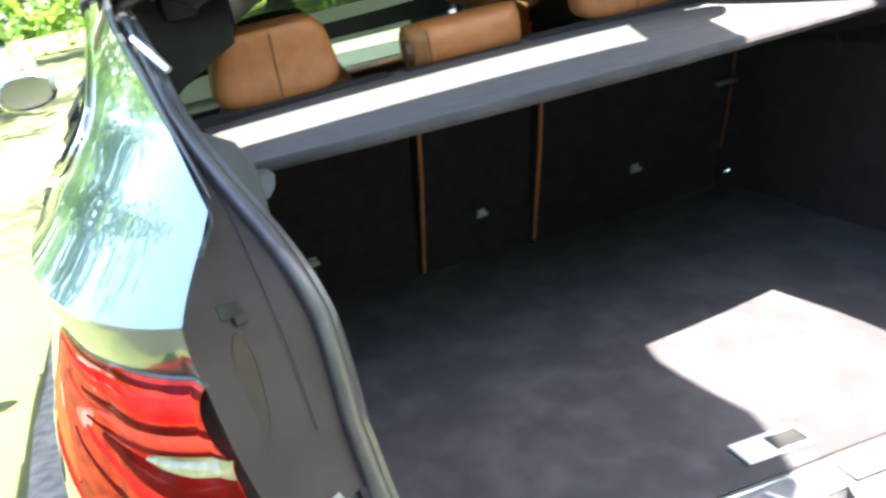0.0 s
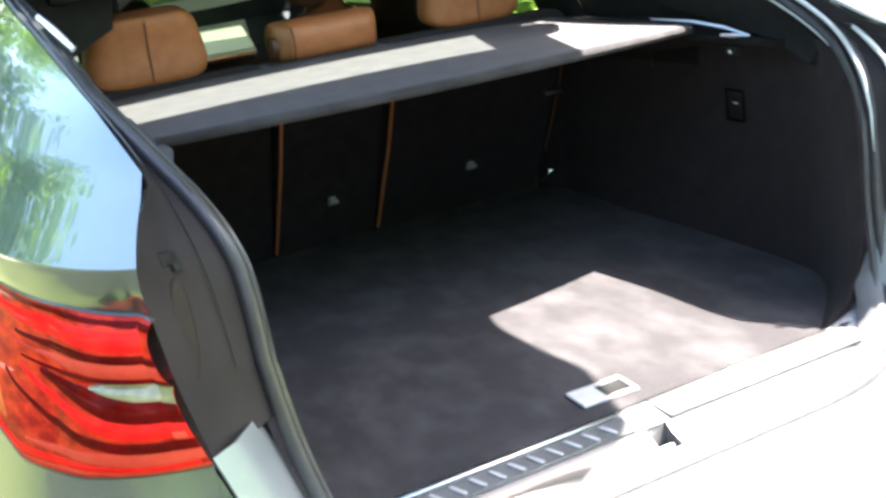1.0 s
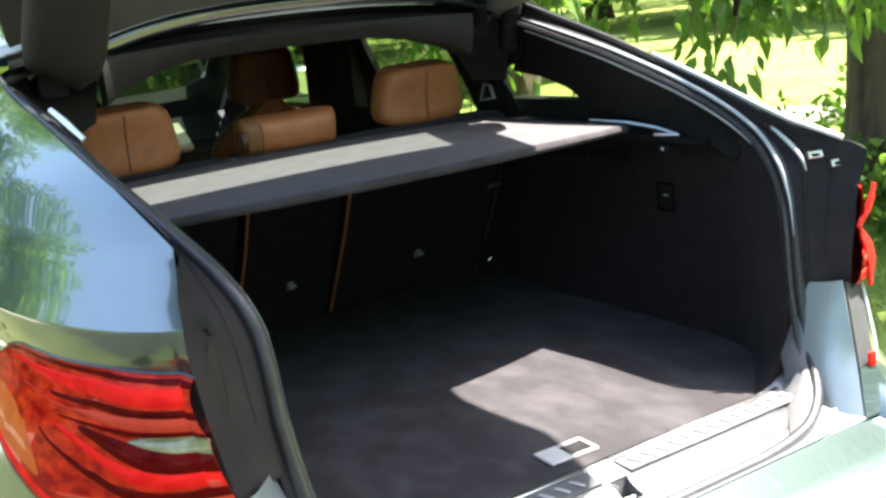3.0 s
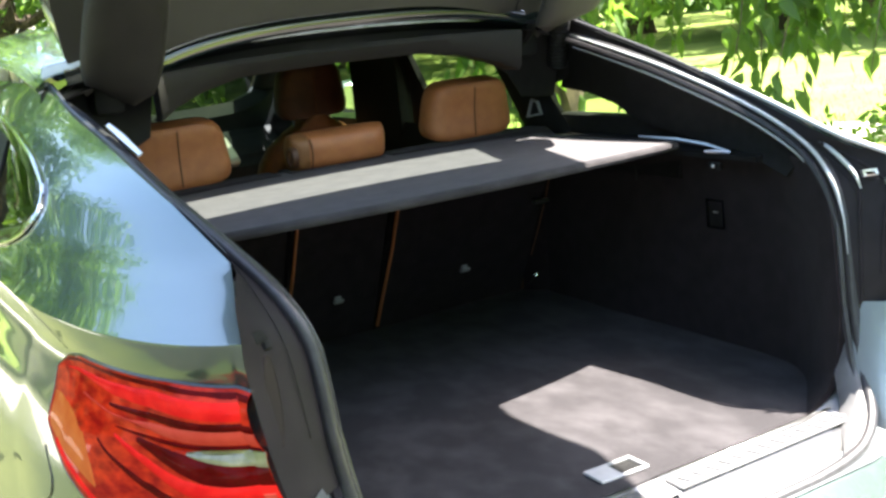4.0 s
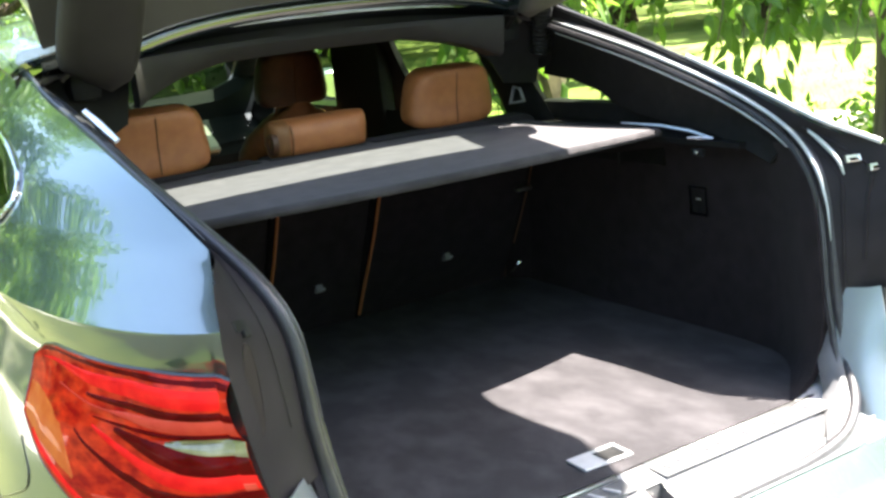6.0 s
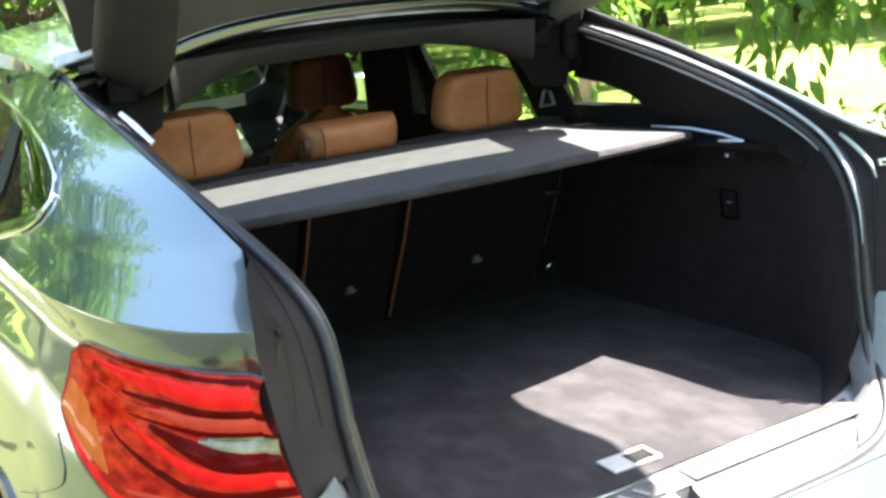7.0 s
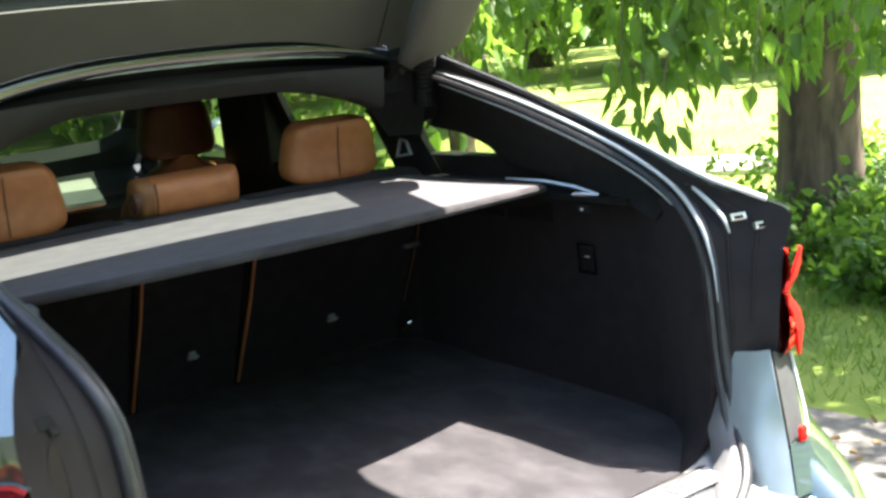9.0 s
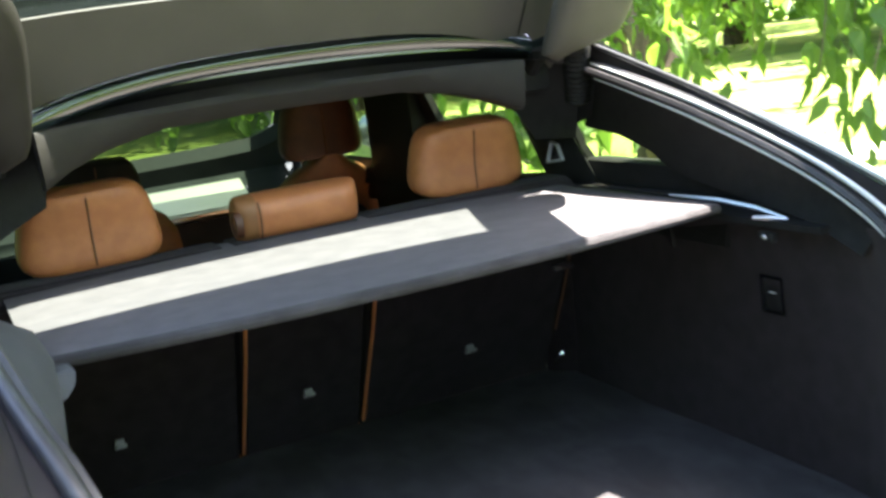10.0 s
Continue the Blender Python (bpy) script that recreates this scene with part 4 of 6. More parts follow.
box(bm, (0.608, back_y(0.982) - 0.022, 0.976), (0.655, back_y(0.982) - 0.006, 0.986), 0.003)
part("release_lever", bm, SATIN, seat, "bright seat release lever")


def headrest(name, x, y, z, w, h, d, lean, parent, label, posts=True, roll=False, leather=LEATHER):
    """A padded headrest with a seam and two posts; x, y, z: middle of its lower edge."""
    base = Matrix.Translation((x, y, z)) @ Matrix.Rotation(radians(lean), 4, "X")
    bm = bmesh.new()
    rows, n = [], 28
    for k in range(n + 1):
        t = k / n
        zz = h * t
        e = (1 - abs(2 * t - 1) ** 4.4) ** (1 / 4.4)
        half = w / 2 * (0.93 + 0.07 * e) * (1 - 0.20 * t ** 1.6) * (0.3 + 0.7 * e)
        dep = d / 2 * (0.25 + 0.75 * e)
        if roll:
            e = max(0.0, 1 - abs(2 * t - 1) ** 2.2) ** (1 / 2.2)
            half, dep = w / 2 * (0.94 + 0.06 * e), d / 2 * (0.06 + 0.94 * e)
        ring = []
        for j in range(32):
            q = 2 * math.pi * j / 32
            c, sn = math.cos(q), math.sin(q)
            px = half * math.copysign(abs(c) ** 0.38, c)
            py = dep * math.copysign(abs(sn) ** 0.62, sn) + (0.012 * math.sin(t * 3.1) if sn < 0 else 0)
            ring.append(base @ Vector((px, py, zz)))
        rows.append(ring)
    vs = grid(bm, rows, close=True)
    bm.faces.new(vs[0][::-1]), bm.faces.new(vs[-1])
    # The end beyond the seam gets the darker copy for its shading.
    if roll:
        side_x = (base @ Vector((-0.33 * w, 0, 0))).x
        bm.normal_update()
        for f in bm.faces:
            f.material_index = 1 if f.calc_center_median().x < side_x else 0
    ob = part(name, bm, [leather, SHADEDLEATHER] if roll else leather, parent, label)
    if roll:
        bm = bmesh.new()
        rows = [[base @ Vector((-0.5 * w - h_, 0.022 * k_ * math.cos(q) - 0.02, h * 0.45 + 0.026 * k_ * math.sin(q))) for q in np.linspace(0, 2 * math.pi, 20, endpoint=False)] for k_, h_ in ((1.1, -0.012), (1.0, 0.002), (0.8, 0.003), (0.6, -0.002))]
        vs = grid(bm, rows, close=True)
        bm.faces.new(vs[-1])
        part("end_cap", bm, BROWNLEATHER, ob, "dark brown round end cap")
    for sx in ((0.0,) if not roll else (-0.33,)):
        bm = bmesh.new()
        line = []
        for k in range(2, n - 1):
            t = k / n
            e = (1 - abs(2 * t - 1) ** 4.4) ** (1 / 4.4) if not roll else (max(0.0, 1 - abs(2 * t - 1) ** 2.2) ** (1 / 2.2) - 0.25) / 0.75 + 0.09
            line.append(base @ Vector((sx * w, -d / 2 * (0.25 + 0.75 * e) - 0.0005 + 0.012 * math.sin(t * 3.1), h * t)))
        tube(bm, line, 0.0022, 6)
        part("seam", bm, STITCH, ob)
    if posts:
        for sx in (-0.25, 0.25):
            bm = bmesh.new()
            tube(bm, [base @ Vector((sx * w, 0, 0.012)), base @ Vector((sx * w, 0.004, -0.06))], 0.006, 10)
            part("post", bm, CHROME, ob)
    return ob


headrest("headrest", -0.395, 1.20, 1.196, 0.285, 0.162, 0.115, 8, seat, "cognac leather outer headrest with centre seam")
headrest("headrest", 0.442, 1.20, 1.196, 0.285, 0.162, 0.115, 8, seat, "cognac leather outer headrest with centre seam")
headrest("headrest", 0.012, 1.15, 1.192, 0.27, 0.092, 0.12, 10, seat, "low cognac leather centre headrest", roll=True)
bm = bmesh.new()
rows = [[(x, 1.46 + (0.5 if k else 0), 0.52 + 0.02 * math.cos(x * 4)) for x in np.linspace(-0.66, 0.66, 12)] for k in (0, 1)]
grid(bm, rows)
thicken(bm, 0.12)
part("seat_cushion", bm, LEATHER, seat, "cognac leather bench cushion")
# front seats
for x, label in ((0.535, "cognac leather front passenger seat"), (-0.22, "cognac leather driver's seat")):
    fs = empty("front_seat", label, "")
    fs.parent, fs.location = car, Vector((0, 0, 0)) - CAR_AT
    bm = bmesh.new()
    rows = []
    for k in range(15):
        t = k / 14
        z = 0.55 + 0.50 * t
        w = 0.225 * max(0.2, 1 - 0.12 * t - 0.6 * max(0.0, (t - 0.6) / 0.4) ** 2.2)
        ring = [(x + w * math.copysign(abs(math.cos(q)) ** 0.5, math.cos(q)), 2.66 - 0.22 * t + 0.07 * math.copysign(abs(math.sin(q)) ** 0.7, math.sin(q)) * (1 - 0.3 * t), z) for q in np.linspace(0, 2 * math.pi, 24, endpoint=False)]
        rows.append(ring)
    vs = grid(bm, rows, close=True)
    bm.faces.new(vs[-1]), bm.faces.new(vs[0][::-1])
    part("back_shell", bm, BLACK, fs, "black rear shell of the seat")
    bm = bmesh.new()
    rows = []
    for k in range(13):
        t = k / 12
        w = 0.255 * max(0.12, 1 - 0.10 * t - 0.85 * max(0.0, (t - 0.66) / 0.34) ** 2.6)
        rows.append([(x + 0.03 + w * math.copysign(abs(math.cos(q)) ** 0.5, math.cos(q)), 2.72 - 0.22 * t + 0.06 * math.sin(q), 0.55 + 0.65 * t) for q in np.linspace(0, 2 * math.pi, 24, endpoint=False)])
    vs = grid(bm, rows, close=True)
    bm.faces.new(vs[-1]), bm.faces.new(vs[0][::-1])
    part("backrest", bm, SHADEDLEATHER, fs, "cognac leather backrest coloured as in shade, with rounded shoulders")
    bm = bmesh.new()
    box(bm, (x - 0.25, 2.62, 0.40), (x + 0.25, 3.12, 0.56), 0.05, 3)
    part("seat_cushion", bm, LEATHER, fs)
    # Dark leather stands for the shade on the passenger headrest.
    headrest("headrest", x + 0.02, 2.50, 1.19 if x > 0 else 1.10, 0.30, 0.21, 0.11, 6, fs, "front headrest leather darkened to stand for cabin shade" if x > 0 else "black leather front headrest", leather=BROWNLEATHER if x > 0 else BLACK)

# dashboard, wheel, windscreen
bm = bmesh.new()
prism(bm, [(-0.72, y, z) for y, z in ((3.15, 0.60), (3.14, 0.99), (3.25, 1.10), (3.60, 1.205), (3.74, 1.13), (3.75, 0.6))], (1.44, 0, 0))
bmesh.ops.bevel(bm, geom=bm.edges[:], offset=0.03, segments=3, affect="EDGES")
dash = cpart("dashboard", bm, DASH, None, "grey-blue dashboard in reflected light")
bm = bmesh.new()
prism(bm, [(-0.30, y, z) for y, z in ((3.075, 0.975), (3.045, 0.992), (3.050, 1.010), (3.190, 1.098), (3.215, 1.090), (3.215, 0.975))], (0.74, 0, 0))
bmesh.ops.bevel(bm, geom=bm.edges[:], offset=0.006, segments=3, affect="EDGES")
cpart2("trim_strip", bm, SATIN, dash, "bright metal dashboard strip")
bm = bmesh.new()
cowl = [(x, float(np.interp(x, [-0.70, -0.25, 0.10, 0.35, 0.55, 0.66, 0.74], [1.19, 1.220, 1.226, 1.230, 1.238, 1.275, 1.33]))) for x in np.linspace(-0.70, 0.74, 36)]
grid(bm, [[(x, 3.30, 1.02) for x, z in cowl], [(x, 3.27, z - 0.05) for x, z in cowl], [(x, 3.31, z) for x, z in cowl], [(x, 3.42, z - 0.01) for x, z in cowl], [(x, 3.60, z - 0.06) for x, z in cowl]])
thicken(bm, 0.01)
cpart2("cowl", bm, DASH, dash, "grey-blue end of the dashboard rising to the pillar")
for s in (-1, 1):
    bm = bmesh.new()
    line = smooth_line([(s * 0.80, 3.72, 1.02), (s * 0.735, 3.42, 1.24), (s * 0.69, 3.20, 1.37), (s * 0.645, 2.98, 1.50)], 6)
    tube(bm, line, [0.075 - 0.03 * k / (len(line) - 1) for k in range(len(line))], 10, 0.8)
    cpart("windscreen_pillar", bm, DASH, None, "grey-blue trim of the windscreen pillar")
bm = bmesh.new()
tube(bm, [(-0.40 + 0.18 * math.cos(q), 3.02 + 0.05 * math.sin(q), 0.95 + 0.17 * math.sin(q)) for q in np.linspace(0, 2 * math.pi, 24, endpoint=False)], 0.014, 8, closed=True)
cpart("steering_wheel", bm, BLACK, None, "black steering wheel")
bm = bmesh.new()
grid(bm, [[(x * (1 - 0.14 * t), 3.0 + 0.85 * (1 - t) - 0.06 * x * x, 1.06 + 0.49 * t) for x in np.linspace(-0.72, 0.72, 14)] for t in np.linspace(0, 1, 7)])
cpart("windscreen", bm, SCREEN, None, "clear windscreen glass")
for s in (-1, 1):
    bm = bmesh.new()
    rows = []
    for k in range(11):
        t = k / 10
        e = max(0.05, (1 - abs(2 * t - 1) ** 2.6)) ** (1 / 2.6)
        rows.append([(s * (0.93 + 0.22 * t), 3.12 + 0.06 * math.cos(q) * e, 1.20 + 0.075 * e * math.sin(q)) for q in np.linspace(0, 2 * math.pi, 18, endpoint=False)])
    vs = grid(bm, rows, close=True)
    bm.faces.new(vs[0][::-1]), bm.faces.new(vs[-1])
    mirror = cpart("door_mirror", bm, PAINT, None, "blue-grey door mirror housing")
    bm = bmesh.new()
    grid(bm, [[(s * (0.95 + 0.17 * k / 6), 3.055, 1.20 + 0.055 * (1 - abs(k / 3 - 1) ** 4 * 0.5) * j) for j in (-1, 0, 1)] for k in range(7)])
    thicken(bm, 0.004)
    cpart2("mirror_glass", bm, CHROME, mirror, "silvered mirror glass")
bm = bmesh.new()
box(bm, (-0.11, 2.93, 1.36), (0.11, 2.96, 1.42), 0.012)
cpart("interior_mirror", bm, BLACK, None, "dark interior mirror housing")

# roof skin, headlining and rear header
bm = bmesh.new()


def roof_pt(x, y, dz=0.0):
    w = float(np.interp(y, [0.98, 1.3, 2.2, 3.05], [0.695, 0.69, 0.68, 0.62]))
    front = float(np.interp(y, [0.98, 1.25, 1.6, 2.2, 2.7, 3.05], [1.532, 1.572, 1.608, 1.628, 1.60, 1.545]))
    return Vector((x * w, y, front + 0.012 - 0.048 * abs(x) ** 2.4 - 0.02 * abs(x) ** 8 * min(1.0, max(0.0, (y - 1.2) / 0.5)) + dz))


def roof_row(y):
    row = [roof_pt(x, y + (0.06 * (1 - x * x) if y < 1.05 else 0)) for x in np.linspace(-1, 1, 31)]
    side = lambda p, s_: Vector((p.x + s_ * 0.024, p.y, p.z - 0.018))
    foot = lambda p, s_: Vector((p.x + s_ * 0.018, p.y, min(p.z - 0.03, 1.492)))
    return [foot(row[0], -1), side(row[0], -1), *row, side(row[-1], 1), foot(row[-1], 1)]


grid(bm, [roof_row(y) for y in np.linspace(0.98, 3.05, 26)])
thicken(bm, 0.012)
bm.normal_update()
for f in bm.faces:
    f.material_index = 1 if f.normal.y < -0.5 and f.calc_center_median().y < 1.12 else 0
cpart("roof", bm, [PAINT, LIPGLOSS], None, "blue-grey painted roof")
# Pale piece puts the sky's reflection on the roof corner into its colour.
bm = bmesh.new()
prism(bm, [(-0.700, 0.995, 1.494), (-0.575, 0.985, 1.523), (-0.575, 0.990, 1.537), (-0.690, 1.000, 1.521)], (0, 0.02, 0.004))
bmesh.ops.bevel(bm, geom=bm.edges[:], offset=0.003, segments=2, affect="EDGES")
cpart("roof_corner", bm, GLINTPAINT, None, "pale roof corner beside the tailgate, for the sky it mirrors")
bm = bmesh.new()
rows, bead = [], []
for x in np.linspace(-0.53, 0.53, 41):
    c_ = Vector((x, 1.045 - 0.165 * x * x, 1.5705 - 0.10 * (x - 0.05) ** 2 - 0.46 * (x - 0.05) ** 4))
    rows.append([c_ + Vector((0, a_, b_)) for a_, b_ in ((0.05, -0.012), (0.012, -0.001), (0.0, 0.0), (-0.0065, -0.005), (-0.0095, -0.013), (-0.010, -0.024), (-0.006, -0.036), (0.02, -0.044))])
    bead.append(c_ + Vector((0, -0.003, -0.0005)))
grid(bm, rows)
lip = cpart("roof_lip", bm, LIPGLOSS, None, "gloss dark teal lip at the rear roof edge")
# Added chrome bead stands for the sky glint on the lip's crest.
bm = bmesh.new()
tube(bm, bead, [0.0042 * min(1.0, 0.1 + i_ / 10, 0.1 + (40 - i_) / 6) for i_ in range(41)], 8)
cpart2("lip_glint", bm, CHROME, lip, "chrome bead added for the sky glint along the roof lip")
bm = bmesh.new()
grid(bm, [[roof_pt(x * 0.96, y, -0.045) for x in np.linspace(-1, 1, 21)] for y in np.linspace(1.14, 3.0, 14)])
cpart("headlining", bm, GRAINED, None, "dark headlining")
bm = bmesh.new()
rows = []
for x in np.linspace(-1, 1, 41):
    p = roof_pt(x * 0.94, 1.0 + 0.06 * (1 - x * x))
    yl = 1.075 - 0.115 * x * x
    low = Vector((x * 0.475, yl, float(np.interp(abs(x) * 0.475, [0, 0.25, 0.36, 0.43, 0.475], [1.447, 1.445, 1.424, 1.40, 1.376]))))
    rows.append([p + Vector((0, 0.012, 0.008)), p + Vector((0, -0.003, 0.016)), p + Vector((0, -0.0055, 0.0105)), p + Vector((0, -0.0115, -0.006)), p + Vector((0, -0.0125, -0.030)), p + Vector((0, 0.022, -0.048)), Vector((x * 0.478, yl - 0.018, 1.478 + 0.012 * (1 - x * x))), Vector((x * 0.478, yl - 0.022, 1.470 + 0.008 * (1 - x * x))), low + Vector((0, -0.012, 0.012)), low, low + Vector((0, 0.07, 0.0))])
grid(bm, rows, mat_of=lambda i, j: 3 if j < 2 else (2 if j < 4 else (1 if j < 5 else 0)))
for s_, r_ in ((-1, rows[0]), (1, rows[-1])):
    grid(bm, [r_[6:10], [Vector(a_) + Vector((s_ * 0.004, 0.035, 0)) for a_ in r_[6:10]]])
cpart("rear_header_trim", bm, [HEADERTRIM, GLOSSBLACK, LIPGLOSS, PAINT], None, "dark grained trim under the rear roof edge")

def sill_z(y):
    return float(np.interp(y, [0.8, 1.12, 1.35, 2.2, 3.3], [1.228, 1.226, 1.165, 1.07, 1.03]))


# inner D-pillar trims and rear pillar panels
for s in (-1, 1):
    flip = lambda p: Vector((p[0] * s, p[1], p[2]))
    top = resample(seal_side[:34], 30)
    bm = bmesh.new()
    rows = []
    for p in top:
        y = p.y
        low = Vector((float(np.interp(y, [0.1, 0.35, 0.9, 1.02], [0.625, 0.655, 0.735, 0.745])), y + 0.05 + 0.07 * max(0.0, (y - 0.7) / 0.32), float(np.interp(y, [0.1, 0.3, 0.66, 0.74, 0.79, 0.90, 1.02], [1.10, 1.165, 1.205, 1.222, 1.254, 1.282, 1.296]))))
        low.z = min(low.z, p.z - 0.01)
        rows.append([flip(p + Vector((-0.002, 0, 0.0))), flip(p * 0.75 + low * 0.25 + Vector((0.012, 0, 0))), flip(p * 0.4 + low * 0.6 + Vector((0.014, 0, 0))), flip(low)])
    grid(bm, rows)
    thicken(bm, 0.006)
    cpart("pillar_trim", bm, BLACK, None, "black plastic trim inside the rear pillar")
    bm = bmesh.new()
    grid(bm, [[flip(p) for p in (Vector((0.46, 1.13, 1.49)).lerp(Vector((0.48, 1.15, 1.412)), t), Vector((0.56, 1.115, 1.482)).lerp(Vector((0.562, 1.15, 1.358)), t), Vector((0.62, 1.11, 1.478)).lerp(Vector((0.604, 1.15, 1.29)), t), Vector((0.690, 1.05, 1.455)).lerp(Vector((0.700, 1.13, 1.28)), t))] for t in np.linspace(0, 1, 6)])
    if s < 0:
        grid(bm, [[Vector((-0.44, 1.10, 1.49)).lerp(Vector((-0.47, 1.10, 1.335)), t), Vector((-0.68, 1.10, 1.45)).lerp(Vector((-0.70, 1.10, 1.22)), t)] for t in np.linspace(0, 1, 4)])
    thicken(bm, 0.012)
    cpart("corner_trim", bm, BLACK, None, "black trim in the upper corner of the opening")
    bm = bmesh.new()
    rows = []
    for z in np.linspace(1.15, 1.475, 12):
        ya = float(np.interp(z, [1.15, 1.225, 1.296, 1.32, 1.475], [1.04, 1.102, 1.165, 1.06, 0.99]))
        yb = float(np.interp(z, [1.15, 1.18, 1.264, 1.332, 1.475], [1.27, 1.29, 1.347, 1.397, 1.50]))
        xa = float(np.interp(z, [1.15, 1.34, 1.475], [0.704, 0.700, 0.690]))
        rows.append([flip((xa + 0.014, ya + 0.014, z)), flip((xa + 0.004, ya, z)), *[flip((xa - 0.008 * math.sin(math.pi * u), ya + (yb - ya) * u, z)) for u in np.linspace(0.08, 0.92, 6)], flip((xa + 0.004, yb, z)), flip((xa + 0.03, yb + 0.006, z))])
    grid(bm, rows)
    thicken(bm, 0.008)
    cp = cpart("belt_pillar", bm, BLACK, None, "black pillar with seat belt guide")
    bm = bmesh.new()
    box(bm, (s * 0.725 - 0.03, 2.04, 0.85), (s * 0.725 + 0.03, 2.42, 1.475), 0.02)
    cpart("centre_pillar_trim", bm, BLACK, None, "wide black pillar between the doors")
    bm = bmesh.new()
    c = Vector((0.684, 1.207, 1.236))
    o_ = [c + Vector((0, a, b)) for a, b in ((.040, -.025), (.010, .031), (-.021, .025), (-.038, -.014))]
    i_ = [c + Vector((0, a, b)) for a, b in ((.029, -.018), (.008, .026), (-.017, .020), (-.029, -.009))]
    ring_prism(bm, [flip(p) for p in o_], [flip(p) for p in i_], (0.008 * s, 0, 0))
    cpart2("belt_guide", bm, GREYPLASTIC, cp, "grey seat belt guide loop")
    bm = bmesh.new()
    grid(bm, [[flip((0.69, y, 1.08)), flip((0.712, y, 1.165)), flip((0.722, y, sill_z(y) - 0.006)), flip((0.732, y, sill_z(y))), flip((0.775, y, sill_z(y) - 0.004))] for y in np.linspace(0.62, 3.3, 28)])
    thicken(bm, 0.02)
    cpart("inner_sill", bm, BLACK, None, "black inner window sill")

# strips along the inside of the roof edges, added to block sun leaking in
for s in (-1, 1):
    bm = bmesh.new()
    grid(bm, [[Vector((s * 0.60, y, roof_pt(0.86, y).z - 0.045)), Vector((s * 0.655, y, 1.475)), Vector((s * 0.69, y, 1.46)), Vector((s * 0.70, y, 1.49))] for y in np.linspace(1.2, 3.0, 14)])
    thicken(bm, 0.01)
    cpart("roof_rail_blocker", bm, GRAINED, None, "dark strip added inside the roof edge to block stray sun")

# grey side trim and catch below the left end of the shelf
bm = bmesh.new()
edge = [((-0.640, 0.66, 1.282), (-0.622, 0.70, 1.250)), ((-0.635, 0.60, 1.265), (-0.598, 0.62, 1.228)), ((-0.632, 0.50, 1.250), (-0.566, 0.585, 1.224)), ((-0.625, 0.40, 1.225), (-0.552, 0.505, 1.195)),
        ((-0.612, 0.33, 1.190), (-0.556, 0.43, 1.150)), ((-0.600, 0.28, 1.150), (-0.566, 0.34, 1.120)), ((-0.580, 0.24, 1.100), (-0.566, 0.27, 1.080))]
rows = []
for a_, b_ in edge:
    a_, b_ = Vector(a_), Vector(b_)
    rows.append([a_ + Vector((-0.01, 0.03, -0.01)), a_, a_.lerp(b_, 0.5) + Vector((0.003, -0.004, 0.005)), b_, b_ + Vector((0.004, 0.012, -0.004)), b_ + Vector((-0.03, 0.05, -0.03))])
grid(bm, rows)
thicken(bm, 0.004)
cpart("side_trim", bm, SIDETRIM, None, "slate grey side trim beside the parcel shelf")
bm = bmesh.new()
prism(bm, [(-0.560, 0.50, 1.178), (-0.524, 0.497, 1.176), (-0.528, 0.485, 1.158), (-0.545, 0.475, 1.142), (-0.562, 0.475, 1.142)], (-0.004, 0.05, 0.004))
bmesh.ops.bevel(bm, geom=bm.edges[:], offset=0.003, segments=2, affect="EDGES")
cpart("shelf_catch", bm, SIDETRIM, None, "slate grey shelf catch")

# bright brackets at the shelf ends and on the left rail
bm = bmesh.new()
tube(bm, [(0.585, 0.64, 1.200), (0.612, 0.535, 1.194), (0.632, 0.46, 1.182), (0.640, 0.395, 1.168)], [0.002, 0.0045, 0.0055, 0.003], 6)
tube(bm, [(0.604, 0.44, 1.172), (0.622, 0.42, 1.170), (0.640, 0.395, 1.167)], [0.003, 0.005, 0.003], 6)
cpart("shelf_bracket", bm, SATIN, None, "bright shelf bracket edge")
bm = bmesh.new()
tube(bm, [(-0.668, 0.635, 1.410), (-0.652, 0.615, 1.386), (-0.630, 0.592, 1.352)], [0.006, 0.009, 0.007], 5)
cpart("strut_bracket", bm, SATIN, None, "bright metal strut bracket on the rail")
for k in range(2):
    bm = bmesh.new()
    x, y = 0.640 + 0.027 * k, 0.032 - 0.034 * k
    ring_prism(bm, [(x + a, y + b, 1.154 - 0.018 * k - c) for a, b, c in ((-.013, .005, 0), (.015, -.007, 0), (.015, -.011, .013), (-.013, .001, .013))],
               [(x + a * .6, y + b - 0.001, 1.154 - 0.018 * k - c) for a, b, c in ((-.013, .003, .0045), (.015, -.005, .0045), (.015, -.009, .010), (-.013, -.001, .010))], (0.0, -0.006, 0.002))
    cpart("guide_socket", bm, SATIN, None, "bright-edged guide socket in the jamb")

# open tailgate
HINGE, STEEP, RISE, BEND = Vector((0, 0.995, 1.531)), radians(55), radians(36), 0.19
gate = empty("tailgate", "open tailgate with warm grey inner trim and rear window", "")
gate.parent, gate.location = car, -CAR_AT


def gate_pt(x, d, h):
    """x across, d along the gate from the hinge, h above its underside: steep at the hinge, flatter beyond the bend."""
    a, b = min(d, BEND), max(0.0, d - BEND)
    lean = STEEP + (RISE - STEEP) * min(1.0, max(0.0, (d - BEND + 0.05) / 0.10))
    return HINGE + Vector((x, -a * math.cos(STEEP) - b * math.cos(RISE) + h * math.sin(lean), a * math.sin(STEEP) + b * math.sin(RISE) + h * math.cos(lean)))


def gate_half(d):
    return float(np.interp(d, [0.0, 0.06, 0.20, 0.652, 0.82, 0.979, 1.192, 1.352, 1.617, 1.70, 1.74], [0.605, 0.648, 0.688, 0.682, 0.676, 0.688, 0.746, 0.798, 0.808, 0.77, 0.70]))


